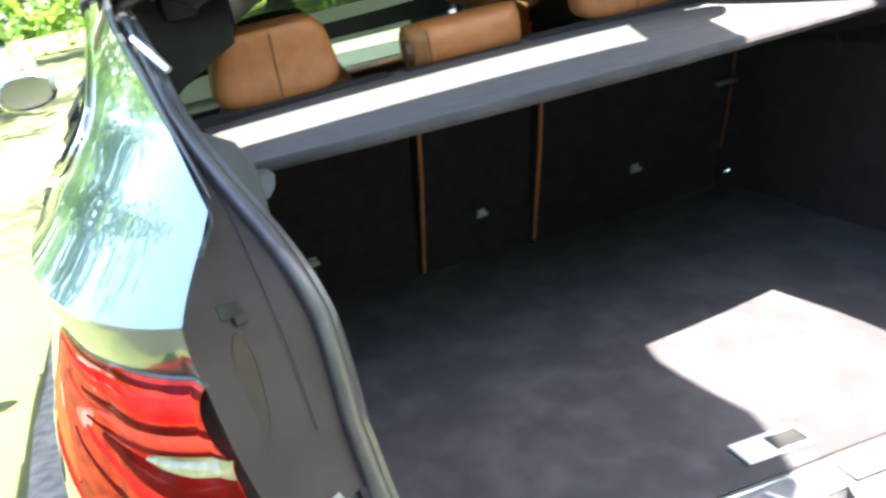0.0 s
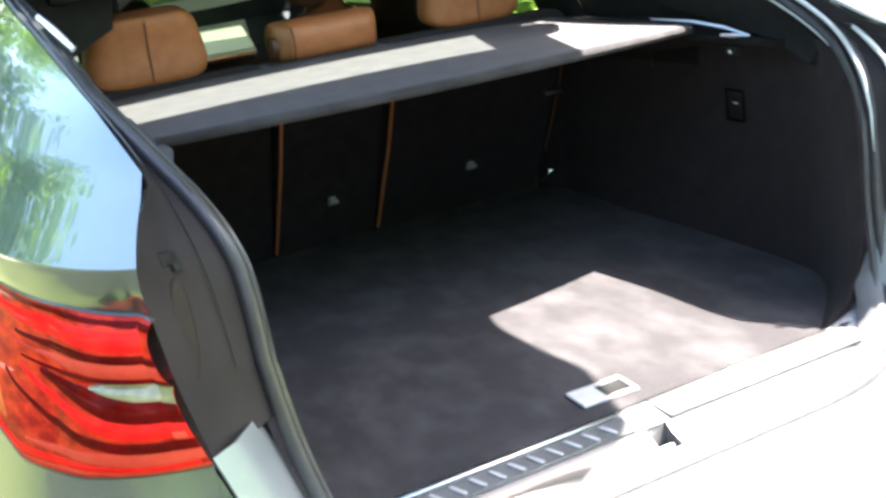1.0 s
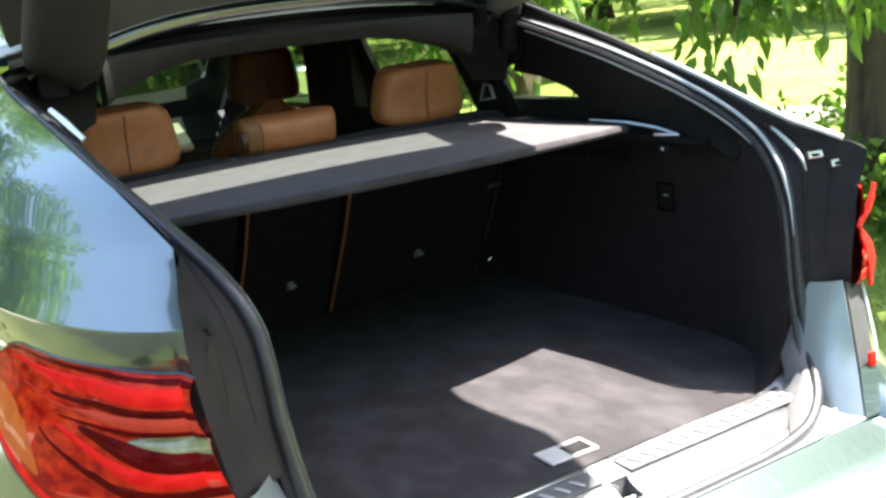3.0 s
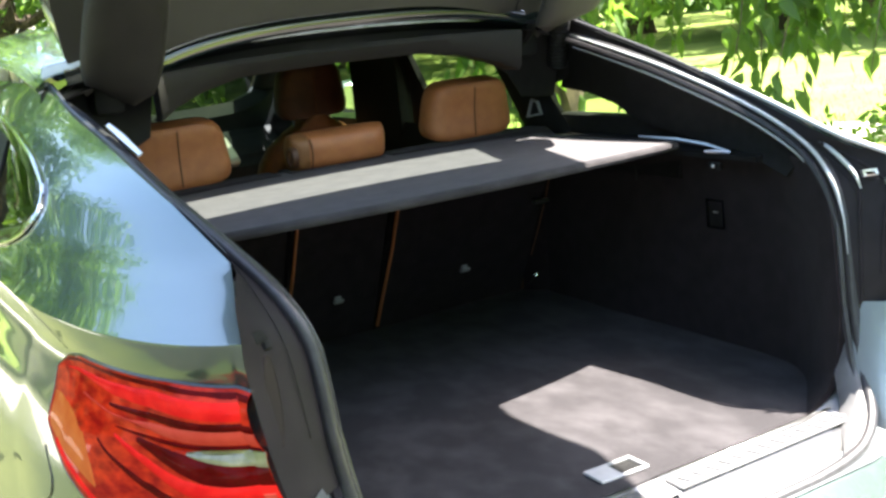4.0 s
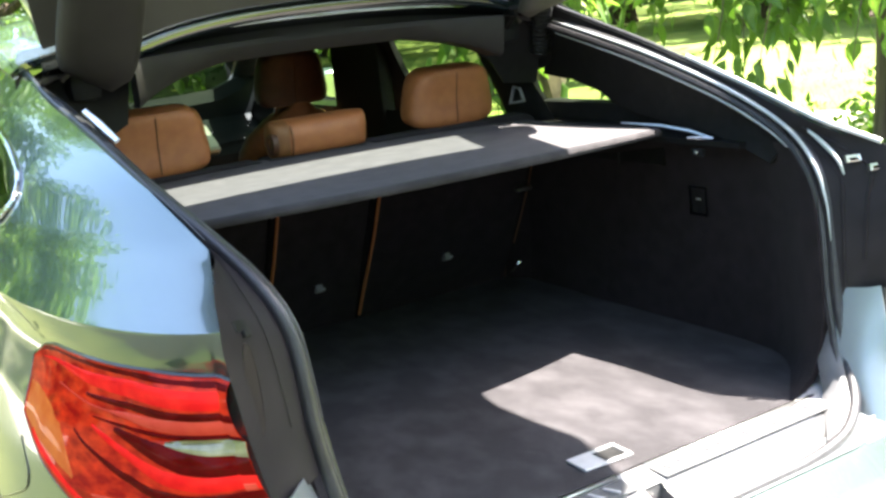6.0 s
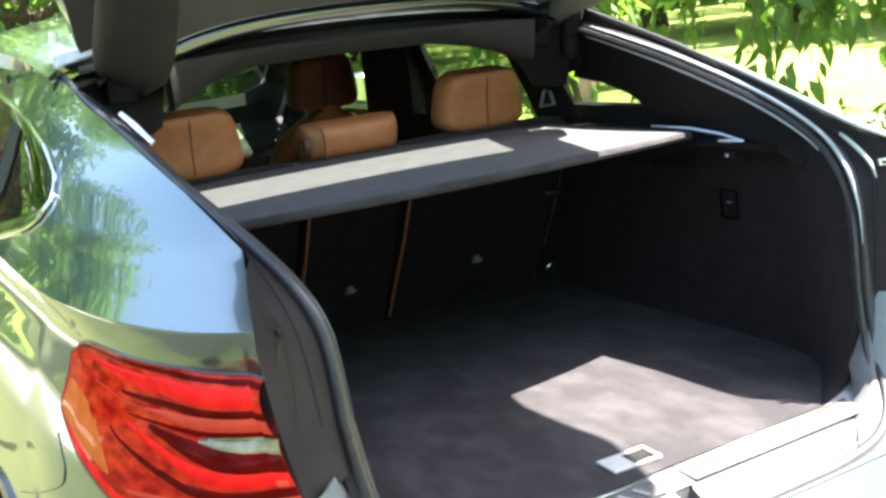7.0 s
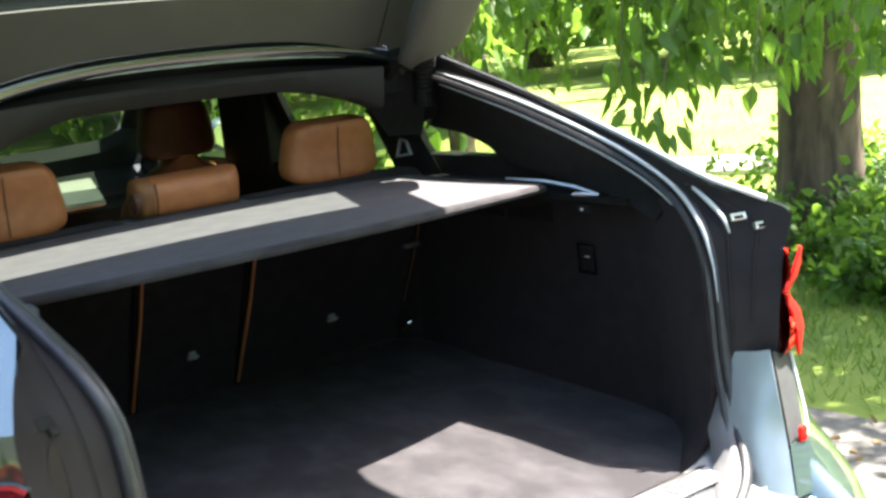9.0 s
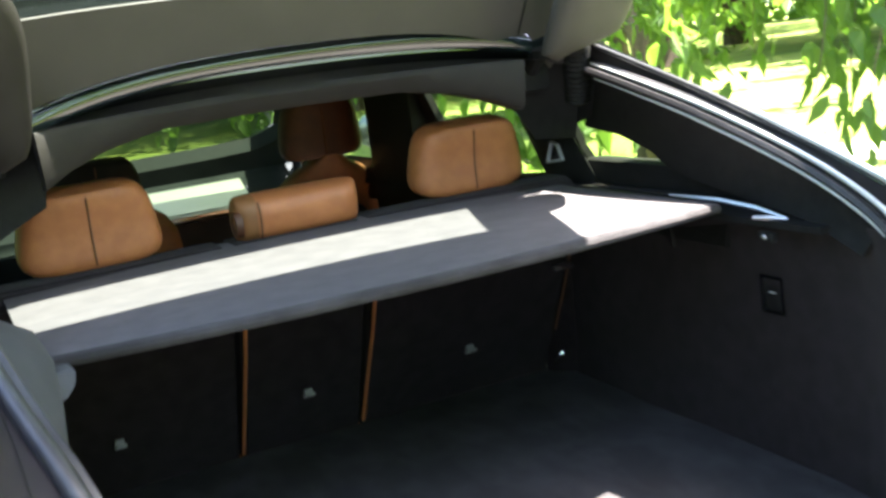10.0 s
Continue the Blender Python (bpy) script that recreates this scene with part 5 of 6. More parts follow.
GLASS_A, GLASS_B, GLASS_W = 0.158, 0.645, 0.60
ds = list(np.linspace(0, GLASS_A, 6)) + list(np.linspace(GLASS_A, GLASS_B, 7))[1:] + list(np.linspace(GLASS_B, 1.74, 26))[1:]
def gate_rows(h0, bulge, arch=0.0):
    rows = []
    for d in ds:
        w = gate_half(d) + (0.02 * max(0.0, 1 - d / 0.6) if h0 > 0.05 else 0.0)
        glass_w = min(GLASS_W, w - 0.03)
        xs_ = [-w + (w - glass_w) * k / 5 for k in range(5)] + [-glass_w + 2 * glass_w * k / 18 for k in range(19)] + [glass_w + (w - glass_w) * k / 5 for k in range(1, 6)]
        rows.append([gate_pt(x, d + arch * (1 - (x / w) ** 2) * max(0.0, 1 - d / 0.14) - (0.10 * abs(x / w) ** 4 * math.exp(-9 * d) if h0 < 0.05 else 0.0), h0 + bulge * (1 - (x / w) ** 2) + 0.02 * math.sin(d * 2.2) - 0.03 * abs(x / w) ** 6 * min(1.0, d / 0.4)) for x in xs_])
    return rows


def in_glass(i, j):
    return 5 <= i < 11 and 5 <= j < 23


for name, h0, bulge, m, label in (("gate_skin", 0.075, 0.03, PAINT, "painted outer skin of the tailgate"), ("gate_trim", 0.0, 0.012, HATCHTRIM, "warm grey inner trim of the tailgate")):
    bm = bmesh.new()
    grid(bm, gate_rows(h0, bulge, 0.04 if name == "gate_trim" else 0.0), skip_cell=in_glass)
    thicken(bm, 0.006)
    part(name, bm, m, gate, label)
bm = bmesh.new()
a, b = gate_rows(0.0, 0.012, 0.04), gate_rows(0.075, 0.03)
rim = lambda r: [p[0] for p in r] + r[-1][1:-1] + [p[-1] for p in reversed(r)] + list(reversed(r[0][1:-1]))
grid(bm, [rim(a), rim(b)], close=True)
part("gate_edge", bm, GLOSSBLACK, gate, "black edge of the tailgate")
bm = bmesh.new()
grid(bm, [[gate_pt(x, d, 0.06 + 0.02 * (1 - (x / 0.6) ** 2)) for x in np.linspace(-GLASS_W - 0.02, GLASS_W + 0.02, 12)] for d in np.linspace(GLASS_A - 0.02, GLASS_B + 0.02, 5)])
for s in (-1, 1):
    bm_ = bmesh.new()
    tube(bm_, [gate_pt(s * (0.50 + 0.03 * d), d, 0.012 * (1 - 0.65) + 0.02 * math.sin(d * 2.2) - 0.012) for d in np.linspace(0.0, GLASS_A - 0.01, 8)], 0.0018, 5)
    part("trim_seam", bm_, BLACK, gate, "thin seam in the tailgate trim")
part("rear_window", bm, REARGLASS, gate, "greenish rear window glass")
for s in (-1, 1):
    bm = bmesh.new()
    box(bm, (s * 0.56 - 0.035, 1.03, 1.40), (s * 0.56 + 0.035, 1.09, 1.465), 0.02)
    tube(bm, smooth_line([(s * 0.55, 1.04, 1.45), (s * 0.552, 1.01, 1.475), (s * 0.55, 1.0, 1.495)], 5), 0.018, 8)
    part("gate_hinge", bm, BLACK, gate, "black tailgate hinge and wiring sleeve")

for x, low, square, foot_w in ((-0.568, 1.440, 3.0, 0.35), (0.600, 1.484, 5.0, 0.6)):
    bm = bmesh.new()
    rows = []
    for k in range(15):
        t = k / 14
        e = (1 - abs(2 * t - 1) ** square) ** (1 / square) if t < 0.5 else 1 - 0.4 * (2 * t - 1) ** 4
        mid = Vector((x * (1 - 0.025 * t), 0.92 - 0.19 * t, low + (1.69 - low) * t))
        rows.append([mid + Vector(((0.094 if x > 0 else 0.082) * (foot_w + (1 - foot_w) * e) * math.copysign(abs(math.cos(q)) ** 0.6, math.cos(q)), 0.055 * (0.3 + 0.7 * e) * math.sin(q), math.copysign(0.02, x) * math.cos(q) * (1 - t))) for q in np.linspace(0, 2 * math.pi, 24, endpoint=False)])
    vs = grid(bm, rows, close=True)
    bm.faces.new(vs[0][::-1]), bm.faces.new(vs[-1])
    # The left corner gets the darker header plastic to stand for its shade.
    part("hinge_cover", bm, HATCHTRIM if x > 0 else HEADERTRIM, gate, "rounded corner of the tailgate trim over the hinge")
bm = bmesh.new()
line = smooth_line([(0.640, 0.985, 1.50), (0.655, 1.02, 1.455), (0.672, 1.05, 1.405), (0.682, 1.07, 1.365)], 8)
tube(bm, line, [0.026 + 0.004 * (k % 2) for k in range(len(line))], 12)
part("wiring_sleeve", bm, BLACK, gate, "ribbed black rubber wiring sleeve")
# front of the car and wheels
bm = bmesh.new()
rows = []
for t in np.linspace(0, 1, 12):
    y = 3.78 + 0.92 * t
    rows.append([Vector((u * (0.86 - 0.2 * t ** 3), y - 0.10 * u * u * t, 1.125 - 0.05 * t - 0.26 * t ** 4 - 0.09 * abs(u) ** 3)) for u in np.linspace(-1, 1, 15)])
vs = grid(bm, rows)
cpart("bonnet", bm, PAINT, None, "blue-grey painted bonnet")
bm = bmesh.new()
rows = []
for u in np.linspace(-1, 1, 25):
    x = u * 0.93
    y = 4.68 - 0.40 * abs(u) ** 4
    rows.append([(x * 0.7, y - 0.02 - 0.1 * u * u, 0.80), (x * 0.97, y + 0.03, 0.70), (x, y + 0.05, 0.5), (x * 0.98, y, 0.25)])
grid(bm, rows)
for s in (-1, 1):
    grid(bm, [[(s * 0.915, y, z) for y in np.linspace(3.95, 4.3, 6)] for z in (0.3, 0.6, 0.9, 1.0)], skip=in_arch)
cpart("front_bumper", bm, PAINT, None, "blue-grey painted front end")
wheel_base = None
for x in (-0.80, 0.80):
    for y in (0.88, 3.9):
        w = empty("wheel", "", "")
        w.parent, w.location = car, Vector((x, y, 0.34)) - CAR_AT
        bm = bmesh.new()
        rows = [[(dx, r * math.cos(q), r * math.sin(q)) for q in np.linspace(0, 2 * math.pi, 40, endpoint=False)] for dx, r in ((-0.11, 0.25), (-0.12, 0.30), (-0.10, 0.335), (0.10, 0.335), (0.12, 0.30), (0.11, 0.25))]
        grid(bm, rows, close=True)
        part("tyre", bm, TYRE, w)
        bm = bmesh.new()
        sd = math.copysign(1, x)
        rows = [[(sd * dx, r * math.cos(q), r * math.sin(q)) for q in np.linspace(0, 2 * math.pi, 40, endpoint=False)] for dx, r in ((0.11, 0.25), (0.09, 0.235), (0.06, 0.23))]
        grid(bm, rows, close=True)
        for k in range(10):
            q = 2 * math.pi * k / 10
            box(bm, (-0.01, -0.016, 0.03), (0.01, 0.016, 0.24), 0.004, 1, m=Matrix.Translation((sd * 0.085, 0, 0)) @ Matrix.Rotation(q, 4, "X"))
        part("rim", bm, ALLOY, w)
bm = bmesh.new()
box(bm, (-0.70, 0.0, 0.20), (0.70, 4.5, 0.30), 0.02)
cpart("underbody", bm, BLACK, None, "dark underbody")
bm = bmesh.new()
box(bm, (-0.72, 1.40, 0.30), (0.72, 3.70, 0.38), 0.02)
cpart("cabin_floor", bm, BLACK, None, "dark cabin carpet")

# ---- parcel shelf (loose) ----
shelf = empty("parcel_shelf", "grey cloth parcel shelf sunlit in bands", "parcel shelf", (0, 0.8, 1.19))
bm = bmesh.new()
rows = []
for x in np.linspace(-0.575, 0.615, 41):
    rear = 0.465 + 0.085 * (x / 0.6) ** 2 - 0.02 * x
    rows.append([Vector((x, y, 1.196 - 0.010 * ((x) / 0.62) ** 2 + 0.004 * math.sin(y * 5))) for y in np.linspace(rear, 1.16, 24)])
grid(bm, rows)
thicken(bm, 0.014)
bmesh.ops.translate(bm, vec=(0, -0.8, -1.19), verts=bm.verts)
part("shelf_board", bm, SHELFCLOTH, shelf)
bm = bmesh.new()
tube(bm, [Vector((x, 0.463 + 0.085 * (x / 0.6) ** 2 - 0.02 * x, 1.188 - 0.010 * (x / 0.62) ** 2)) - Vector((0, 0.8, 1.19)) for x in np.linspace(-0.57, 0.61, 30)], 0.0095, 8)
part("edge_binding", bm, CARPET, shelf, "bound rear edge")


# ---- trees ----
def leaf_cloud(rng, centers, size, count, spread, droop=0.0, aspect=2.0):
    """Small bent leaves round centres: vertices and faces."""
    c = np.repeat(np.asarray(centers), count, axis=0)
    n = len(c)
    pos = c + rng.normal(0, 1, (n, 3)) * np.asarray(spread)
    way = rng.normal(0, 1, (n, 3))
    way[:, 2] -= droop
    way /= np.linalg.norm(way, axis=1)[:, None]
    side = np.cross(way, rng.normal(0, 1, (n, 3)))
    side /= np.linalg.norm(side, axis=1)[:, None] + 1e-9
    nor = np.cross(way, side)
    ln = size * rng.uniform(0.6, 1.3, (n, 1))
    w = ln / aspect / 2
    out = lambda t, s_: pos + way * ln * t + side * w * s_ + nor * ln * (0.08 * abs(s_) - 0.16 * t * t)
    v = np.stack([pos, out(0.22, 0.85), out(0.5, 0.95), out(1.0, 0.0), out(0.5, -0.95), out(0.22, -0.85)], axis=1).reshape(-1, 3)
    f = np.arange(6 * n).reshape(-1, 6)
    return v, f


def limb(bm, a, b, ra, rb, rng, bend=0.12, n=7):
    a, b = Vector(a), Vector(b)
    pts = [a.lerp(b, k / n) + Vector(rng.normal(0, 1, 3)) * (b - a).length * bend * 0.3 * math.sin(math.pi * k / n) for k in range(n + 1)]
    tube(bm, pts, [ra + (rb - ra) * k / n for k in range(n + 1)], 7)
    return pts


def broad_tree(x, y, height, crown, seed, clumps=90, per=40, leaf=0.35, base_h=0.3, label="broadleaf tree in full summer leaf", droop=0.4):
    rng = np.random.default_rng(seed)
    t = empty("tree", label, "tree", (x, y, ground_height(x, y) - 0.03 if math.hypot(x, y) > 8 else -0.02))
    bm = bmesh.new()
    r = height * 0.028
    trunk = limb(bm, (0, 0, 0), (rng.normal(0, 0.2), rng.normal(0, 0.2), height * 0.75), r * 1.25, r * 0.4, rng, 0.05, 9)
    centers = []
    for k in range(14):
        h = base_h * height + (0.5 * height) * k / 14
        q = k * 2.4 + rng.uniform(0, 1)
        out = crown * (0.95 - 0.35 * k / 14)
        start = Vector(trunk[min(9, int(h / (height * 0.75) * 9))])
        end = start + Vector((math.cos(q) * out, math.sin(q) * out, height * rng.uniform(0.02, 0.2)))
        pts = limb(bm, start, end, r * 0.35, r * 0.08, rng)
        centers += [tuple(p) for p in pts[3:]]
    part("trunk", bm, BARK, t)
    cen = np.array(centers)
    extra = cen[rng.integers(0, len(cen), clumps)] + rng.normal(0, 1, (clumps, 3)) * (crown * 0.28, crown * 0.28, height * 0.09)
    top = rng.normal(0, 1, (clumps // 3, 3)) * (crown * 0.4, crown * 0.4, height * 0.08) + (0, 0, height * 0.82)
    allc = np.vstack([cen, extra, top])
    v, f = leaf_cloud(rng, allc, leaf, per, (crown * 0.09, crown * 0.09, height * 0.035), droop)
    mesh_from("crown", v.tolist(), f.tolist(), FARLEAF, t)
    return t


# the tree whose leaves hang over the lawn beside the car
rng = np.random.default_rng(5)
TX, TY = 4.575, 2.59
near = empty("tree", "broadleaf tree with long drooping leafy twigs beside the drive", "tree", (TX, TY, -0.02))
bm = bmesh.new()
rows = []
for k in range(20):
    z = k * 0.36
    rad = (0.218 + 0.10 * math.exp(-z * 2.4)) * (1.0 if z < 1.3 else max(0.45, 1 - 0.42 * min(1.0, (z - 1.3) / 0.7) - 0.02 * (z - 1.3)))
    rows.append([Vector((0.03 * math.sin(z) - 0.085 * max(0.0, z - 1.4) + rad * (1 + 0.10 * math.sin(3 * q + z) + 0.05 * math.sin(7 * q)) * math.cos(q), rad * (1 + 0.08 * math.cos(4 * q - z)) * math.sin(q), z)) for q in np.linspace(0, 2 * math.pi, 24, endpoint=False)])
grid(bm, rows, close=True)
limb(bm, (0.08, -0.05, 1.15), (0.50, -0.38, 5.2), 0.15, 0.07, rng, 0.03, 10)
boughs = []
for k in range(22):
    q = 1.3 + 3.1 * k / 22 + rng.uniform(-0.1, 0.1) if k < 15 else rng.uniform(-1.6, 1.2)
    h = rng.uniform(2.0, 4.6)
    out = rng.uniform(1.4, 2.5)
    end = Vector((math.cos(q) * out, math.sin(q) * out, h + rng.uniform(0.0, 0.6)))
    boughs.append(limb(bm, (0, 0, h - 0.3), end, 0.06, 0.015, rng, 0.15))
part("trunk", bm, BARK, near)
bm = bmesh.new()
centers, high = [], []
sprays = [(rng.uniform(32, 64), rng.uniform(4.3, 6.8)) for _ in range(26)]
for k in range(175):
    aim, d = sprays[k % 26] if k < 130 else (rng.uniform(12, 34), rng.uniform(5.2, 8.5))
    az, d = radians(aim + rng.normal(0, 1.3)), d + rng.normal(0, 0.15)
    x, y = -1.0 + d * math.sin(az) - TX, -1.3 + d * math.cos(az) - TY
    low = rng.uniform(1.5, 1.95) if rng.uniform() < 0.5 else rng.uniform(1.12, 1.55)
    low = rng.uniform(0.90, 1.2) if k < 130 and k % 26 in (3, 11, 17) else low
    top = low + rng.uniform(0.6, 1.3)
    sway = rng.uniform(0, 6)
    line = [Vector((x + 0.05 * math.sin(u * 3 + sway), y + 0.05 * math.cos(u * 3 + sway), top + (low - top) * u)) for u in np.linspace(0, 1, 8)]
    tube(bm, line, [0.005 - 0.0005 * i for i in range(8)], 3)
    for u in np.linspace(0, 1, int((top - low) / 0.075)):
        if rng.uniform() < 0.75:
            centers.append((x + 0.05 * math.sin(u * 3 + sway), y + 0.05 * math.cos(u * 3 + sway), top + (low - top) * u))
tagged(part("twig_spray", bm, BARK, near), kind="stuff")
v, f = leaf_cloud(rng, centers, 0.125, 4, (0.045, 0.045, 0.03), 2.4, 2.5)
for pts in boughs:
    high += [tuple(p) for p in pts[2:]]
high = np.array(high)
high = np.vstack([high, high[rng.integers(0, len(high), 160)] + rng.normal(0, 1, (160, 3)) * (0.5, 0.5, 0.4)])
dome = rng.normal(0, 1, (330, 3))
dome = dome / np.linalg.norm(dome, axis=1)[:, None] * rng.uniform(0.35, 1.0, (330, 1)) * (1.7, 2.9, 2.0) + (0.45, -0.2, 4.9)
eaves = rng.normal(0, 1, (230, 3))
eaves = eaves / np.linalg.norm(eaves, axis=1)[:, None] * rng.uniform(0.3, 1.0, (230, 1)) * (1.5, 2.2, 1.2) + (0.85, -1.7, 5.3)
high = np.vstack([high[high[:, 2] > 2.35], dome, eaves])
v2, f2 = leaf_cloud(rng, high, 0.13, 26, (0.22, 0.22, 0.16), 1.2, 2.2)
mesh_from("crown", np.vstack([v, v2]).tolist(), np.vstack([f, f2 + len(v)]).tolist(), LEAF, near)

# its neighbour, which shades the front of the car
rng = np.random.default_rng(21)
second = empty("tree", "slender pale-barked tree further along the drive", "tree", (5.2, 7.0, -0.02))
bm = bmesh.new()
trunk2 = limb(bm, (0, 0, 0), (0.1, -0.2, 8.5), 0.17, 0.06, rng, 0.03, 12)
tops = []
for k in range(18):
    q = rng.uniform(0, 2 * math.pi)
    start = Vector(trunk2[5 + k % 7])
    end = start + Vector((math.cos(q) * rng.uniform(1.2, 2.6) - 0.8, math.sin(q) * rng.uniform(1.2, 2.4), rng.uniform(0.2, 1.3)))
    tops += [tuple(p) for p in limb(bm, start, end, 0.05, 0.012, rng)[2:]]
part("trunk", bm, BARK, second)
tops = np.array(tops)
dome = rng.normal(0, 1, (260, 3))
dome = dome / np.linalg.norm(dome, axis=1)[:, None] * rng.uniform(0.3, 1.0, (260, 1)) * (2.3, 2.3, 1.9) + (-1.4, -1.0, 7.3)
v, f = leaf_cloud(rng, np.vstack([tops, dome]), 0.15, 24, (0.25, 0.25, 0.18), 1.0, 2.1)
mesh_from("crown", v.tolist(), f.tolist(), LEAF, second)

# undergrowth at its foot
for k, (x, y, r, h) in enumerate(((4.40, 2.15, 0.40, 0.42), (4.05, 1.70, 0.30, 0.28), (5.1, 1.85, 0.5, 0.50), (5.6, 2.3, 0.6, 0.55), (6.3, 1.6, 0.6, 0.6), (5.4, 3.1, 0.5, 0.6), (12.5, 4.0, 1.0, 1.2))):
    rng2 = np.random.default_rng(40 + k)
    c = rng2.normal(0, 1, (60, 3)) * (r * 0.5, r * 0.5, h * 0.28) + (0, 0, h * 0.5)
    c[:, 2] = np.clip(c[:, 2], 0.02, None)
    v, f = leaf_cloud(rng2, c, 0.075, 40, (0.1, 0.1, 0.07), 0.2, 1.8)
    v[:, 2] = np.clip(v[:, 2], 0.0, None)
    b_ = empty("shrub", "low leafy undergrowth in the shade", "shrub", (x, y, -0.02), "undergrowth")
    mesh_from("foliage", v.tolist(), f.tolist(), LEAF, b_)
    bm = bmesh.new()
    for c_ in c[::5]:
        tube(bm, [(c_[0] * 0.2, c_[1] * 0.2, 0), (c_[0] * 0.7, c_[1] * 0.7, c_[2] * 0.6), tuple(c_)], [0.008, 0.005, 0.003], 4)
    part("stems", bm, BARK, b_)

# hedge behind the viewpoint, unseen, added for the car's paint to reflect
for k, x in enumerate(np.arange(-9.0, 7.0, 2.0)):
    rng2 = np.random.default_rng(70 + k)
    r, h = rng2.uniform(1.1, 1.4), rng2.uniform(2.4, 3.2)
    c = rng2.normal(0, 1, (110, 3)) * (r * 0.5, r * 0.4, h * 0.28) + (0, 0, h * 0.46)
    c[:, 2] = np.clip(c[:, 2], 0.1, None)
    v, f = leaf_cloud(rng2, c, 0.2, 26, (0.2, 0.2, 0.18), 0.5, 1.8)
    v[:, 2] = np.clip(v[:, 2], 0.0, None)
    b_ = empty("bush", "dense dark green bush, unseen, added to darken the paint's reflections", "bush", (x, -11.9 + rng2.uniform(-0.5, 0.5), -0.03), "hedge bushes")
    mesh_from("foliage", v.tolist(), f.tolist(), FARLEAF, b_)
    bm = bmesh.new()
    for c_ in c[::6]:
        tube(bm, [(c_[0] * 0.1, c_[1] * 0.1, 0), (c_[0] * 0.6, c_[1] * 0.6, c_[2] * 0.6), tuple(c_)], [0.02, 0.012, 0.005], 4)
    part("stems", bm, BARK, b_)

# trees round the lawn, down the drive and behind
# Trees near x 21 and the last two are added for their shadows.
k = 0
for x, y, h, c in ((16.3, 21.2, 15, 6), (23, 26, 15, 6), (27, 20, 14, 6), (14, 30, 16, 6), (24, 36, 17, 7), (34, 30, 16, 7), (4, 30, 15, 6), (-6, 34, 16, 6), (36, 14, 15, 6), (38, 2, 15, 6.5), (9.5, 13.5, 9, 3.0), (20.6, 10.6, 10, 2.7), (21.0, 15.2, 10.5, 2.9), (22.0, 19.0, 10, 2.7),
                   (-15.5, 13.5, 6.5, 3.2), (-3.1, 16.0, 11.8, 3.6), (-12.5, 4, 7.5, 3.6), (-15, -5, 7.5, 4), (-8, -13, 12, 5), (3, -16, 13, 5.5), (14, -13, 13, 5.5), (24, -8, 14, 6), (-16, 22, 10, 5), (8.6, 23.5, 13, 5.2), (12.0, 27.5, 14, 5)):
    broad_tree(x, y, h, c, 100 + k, clumps=110, per=46 if h > 10 else 60, leaf=0.34 if math.hypot(x, y) > 14 else 0.22, base_h=0.16 if math.hypot(x, y) > 18 else 0.3)
    k += 1

# wood edge in the distance
rngw = np.random.default_rng(9)
c = []
for q in np.arange(-0.4, 2.6, 0.018):
    d = 58 + 8 * noise.noise((q * 6, 0, 0))
    for h in np.arange(0.5, 14 + 5 * noise.noise((q * 9, 4, 0)), 1.3):
        c.append((math.cos(q) * d, math.sin(q) * d, h))
v, f = leaf_cloud(rngw, c, 1.1, 14, (0.9, 0.9, 0.7), 0.2, 1.5)
tagged(mesh_from("far_wood", v.tolist(), f.tolist(), FARLEAF), "dense green wood edge beyond the lawn", "wood", kind="stuff")

# grass tufts near the drive
rngg = np.random.default_rng(12)
n = 34000
gx = 2.42 + rngg.gamma(1.6, 1.6, n)
gy = rngg.uniform(-2.0, 9.0, n)
base = np.stack([gx, gy, np.full(n, -0.02)], 1)
q = rngg.uniform(0, 2 * math.pi, n)
hh = rngg.uniform(0.03, 0.10, n)
lean = rngg.normal(0, 0.04, (n, 2))
w = np.stack([np.cos(q), np.sin(q), np.zeros(n)], 1) * 0.004
tipp = base + np.concatenate([lean, hh[:, None]], 1)
v = np.stack([base - w, base + w, tipp], 1).reshape(-1, 3)
tagged(mesh_from("grass", v.tolist(), np.arange(3 * n).reshape(-1, 3).tolist(), GRASSBLADE), "uncut grass along the edge of the drive", "grass", kind="stuff")

# fallen leaves and stones on the drive
rngl = np.random.default_rng(14)
c = np.stack([rngl.uniform(1.3, 2.4, 220), rngl.uniform(-0.5, 6, 220), np.full(220, 0.012)], 1)
v, f = leaf_cloud(rngl, c, 0.06, 1, (0.02, 0.02, 0.002), 0, 1.8)
v[:, 2] = np.clip(v[:, 2], 0.004, 0.03)
tagged(mesh_from("fallen_leaves", v.tolist(), f.tolist(), mat("dry_leaves", (0.22, 0.14, 0.06), (0.34, 0.25, 0.12), rough=0.9, scale=6)), "dry leaves scattered on the drive", "leaves", kind="stuff")

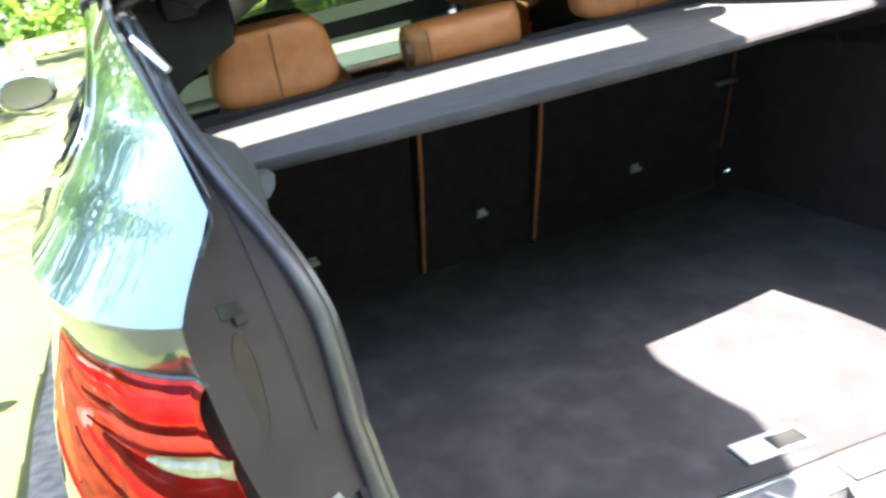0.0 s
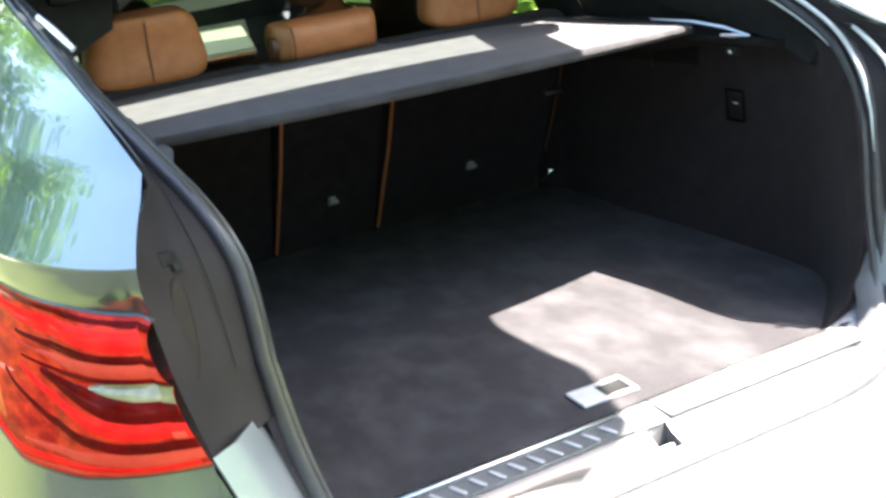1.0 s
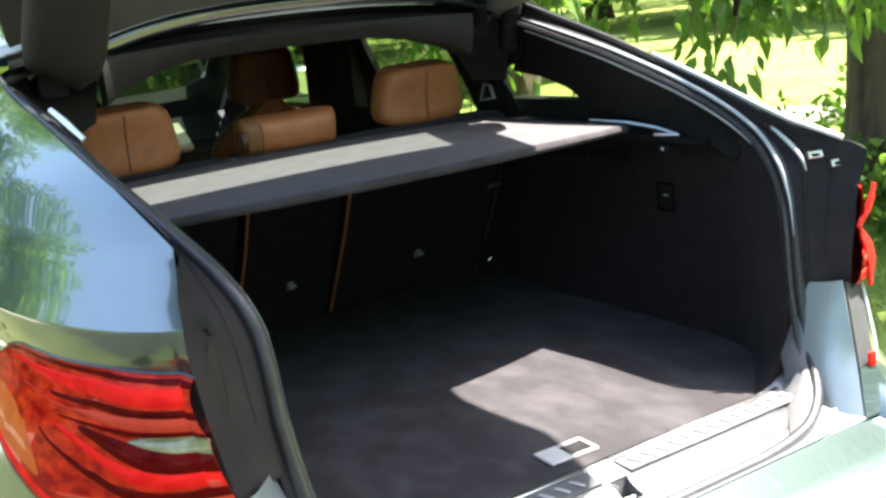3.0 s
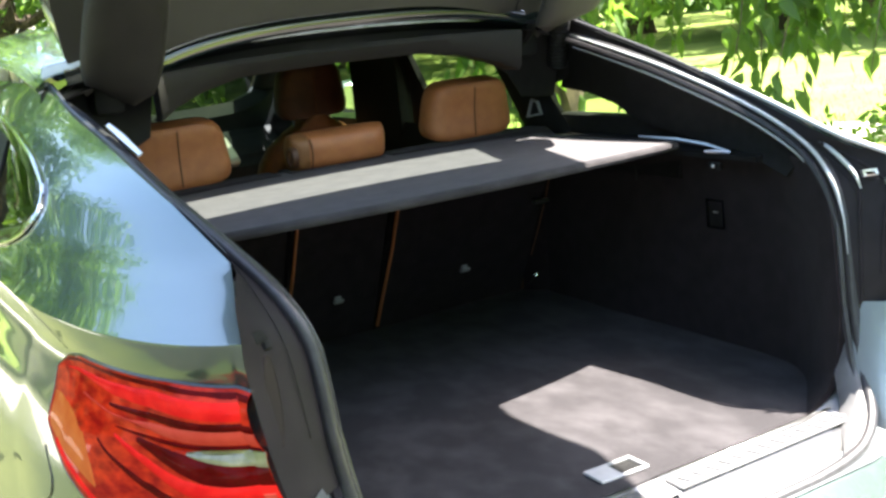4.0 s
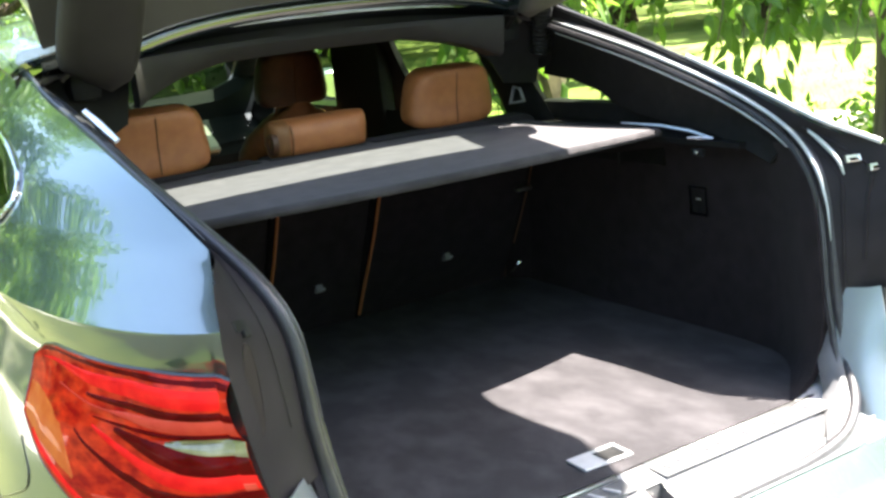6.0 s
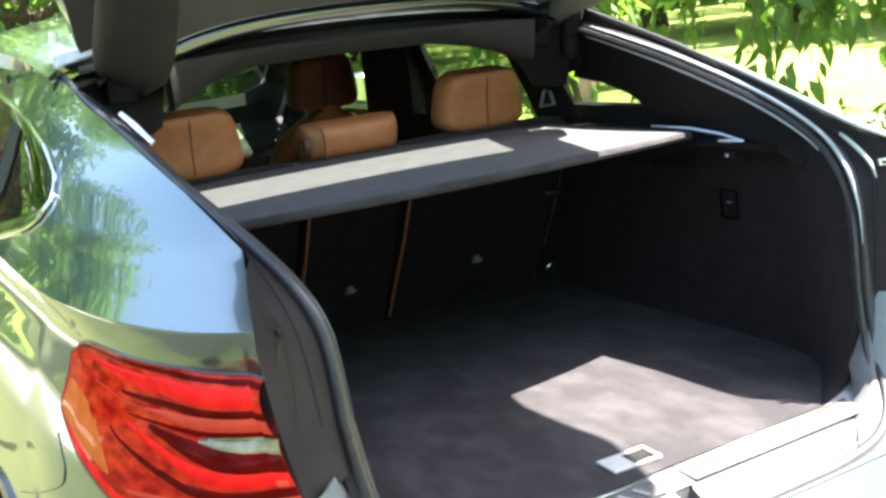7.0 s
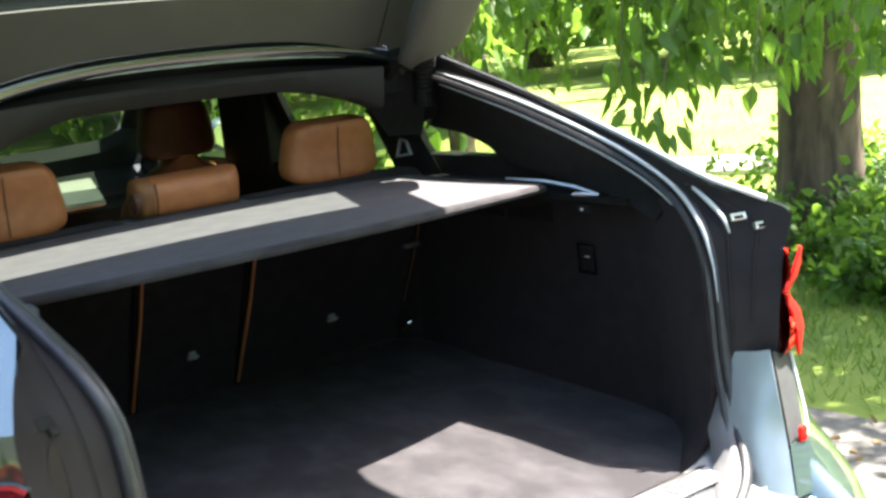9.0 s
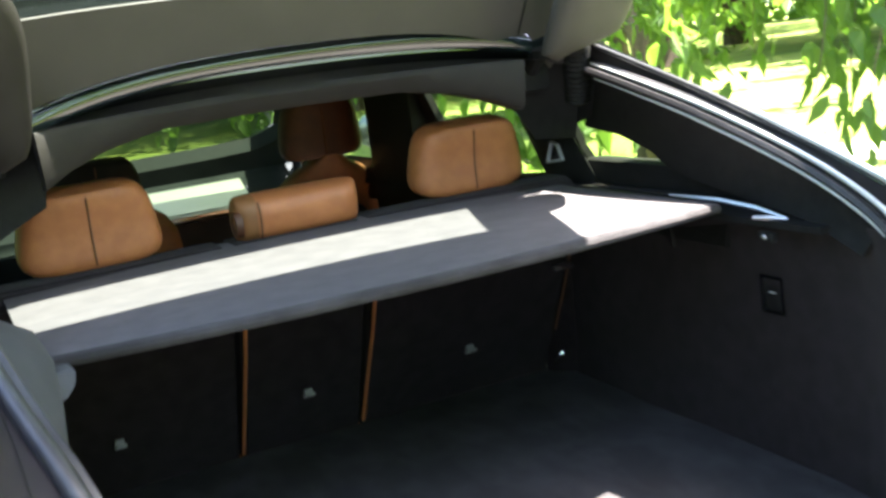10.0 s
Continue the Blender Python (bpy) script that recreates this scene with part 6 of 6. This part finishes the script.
# silver car parked down the drive
pc = empty("parked_car", "silver car parked on the lawn far down the drive", "car", (-3.1, 19.5, 0.0))
bm = bmesh.new()
rows = []
for k, (y, z0, z1, w) in enumerate(((-2.2, 0.45, 0.72, 0.72), (-2.1, 0.28, 0.95, 0.84), (-1.5, 0.25, 1.0, 0.90), (0.0, 0.25, 0.98, 0.91), (1.3, 0.25, 0.95, 0.90), (2.0, 0.28, 0.80, 0.82), (2.2, 0.4, 0.65, 0.70))):
    rows.append([(-w, y, z0), (-w * 1.01, y, (z0 + z1) / 2), (-w * 0.95, y, z1), (0, y, z1 + 0.03), (w * 0.95, y, z1), (w * 1.01, y, (z0 + z1) / 2), (w, y, z0), (0, y, z0)])
vs = grid(bm, rows, close=True)
bm.faces.new(vs[0]), bm.faces.new(vs[-1])
part("body", bm, PALECAR, pc)
bm = bmesh.new()
vs = grid(bm, [[(-0.82, y0, 0.96), (-0.82, y1, 0.96), (0.82, y1, 0.96), (0.82, y0, 0.96)] if z < 1 else [(-0.62, y0 + 0.5, z), (-0.62, y1 - 0.6, z), (0.62, y1 - 0.6, z), (0.62, y0 + 0.5, z)] for y0, y1, z in ((-1.8, 1.1, 0.96), (-1.8, 1.1, 1.40))], close=True)
part("cabin_glass", bm, DARKGLASS, pc)
bm = bmesh.new()
box(bm, (-0.64, -1.34, 1.39), (0.64, 0.54, 1.45), 0.03)
part("roof", bm, PALECAR, pc)
for x in (-0.82, 0.82):
    for y in (-1.4, 1.4):
        bm = bmesh.new()
        grid(bm, [[(x + dx, y + r * math.cos(q), 0.33 + r * math.sin(q)) for q in np.linspace(0, 2 * math.pi, 28, endpoint=False)] for dx, r in ((-0.1, 0.2), (-0.11, 0.3), (-0.09, 0.33), (0.09, 0.33), (0.11, 0.3), (0.1, 0.2))], close=True)
        wheel = part("wheel", bm, TYRE, pc)
        bm = bmesh.new()
        prism(bm, [(x + math.copysign(0.10, x), y + 0.2 * math.cos(q), 0.33 + 0.2 * math.sin(q)) for q in np.linspace(0, 2 * math.pi, 20, endpoint=False)], (0.01, 0, 0))
        part("rim", bm, ALLOY, wheel)
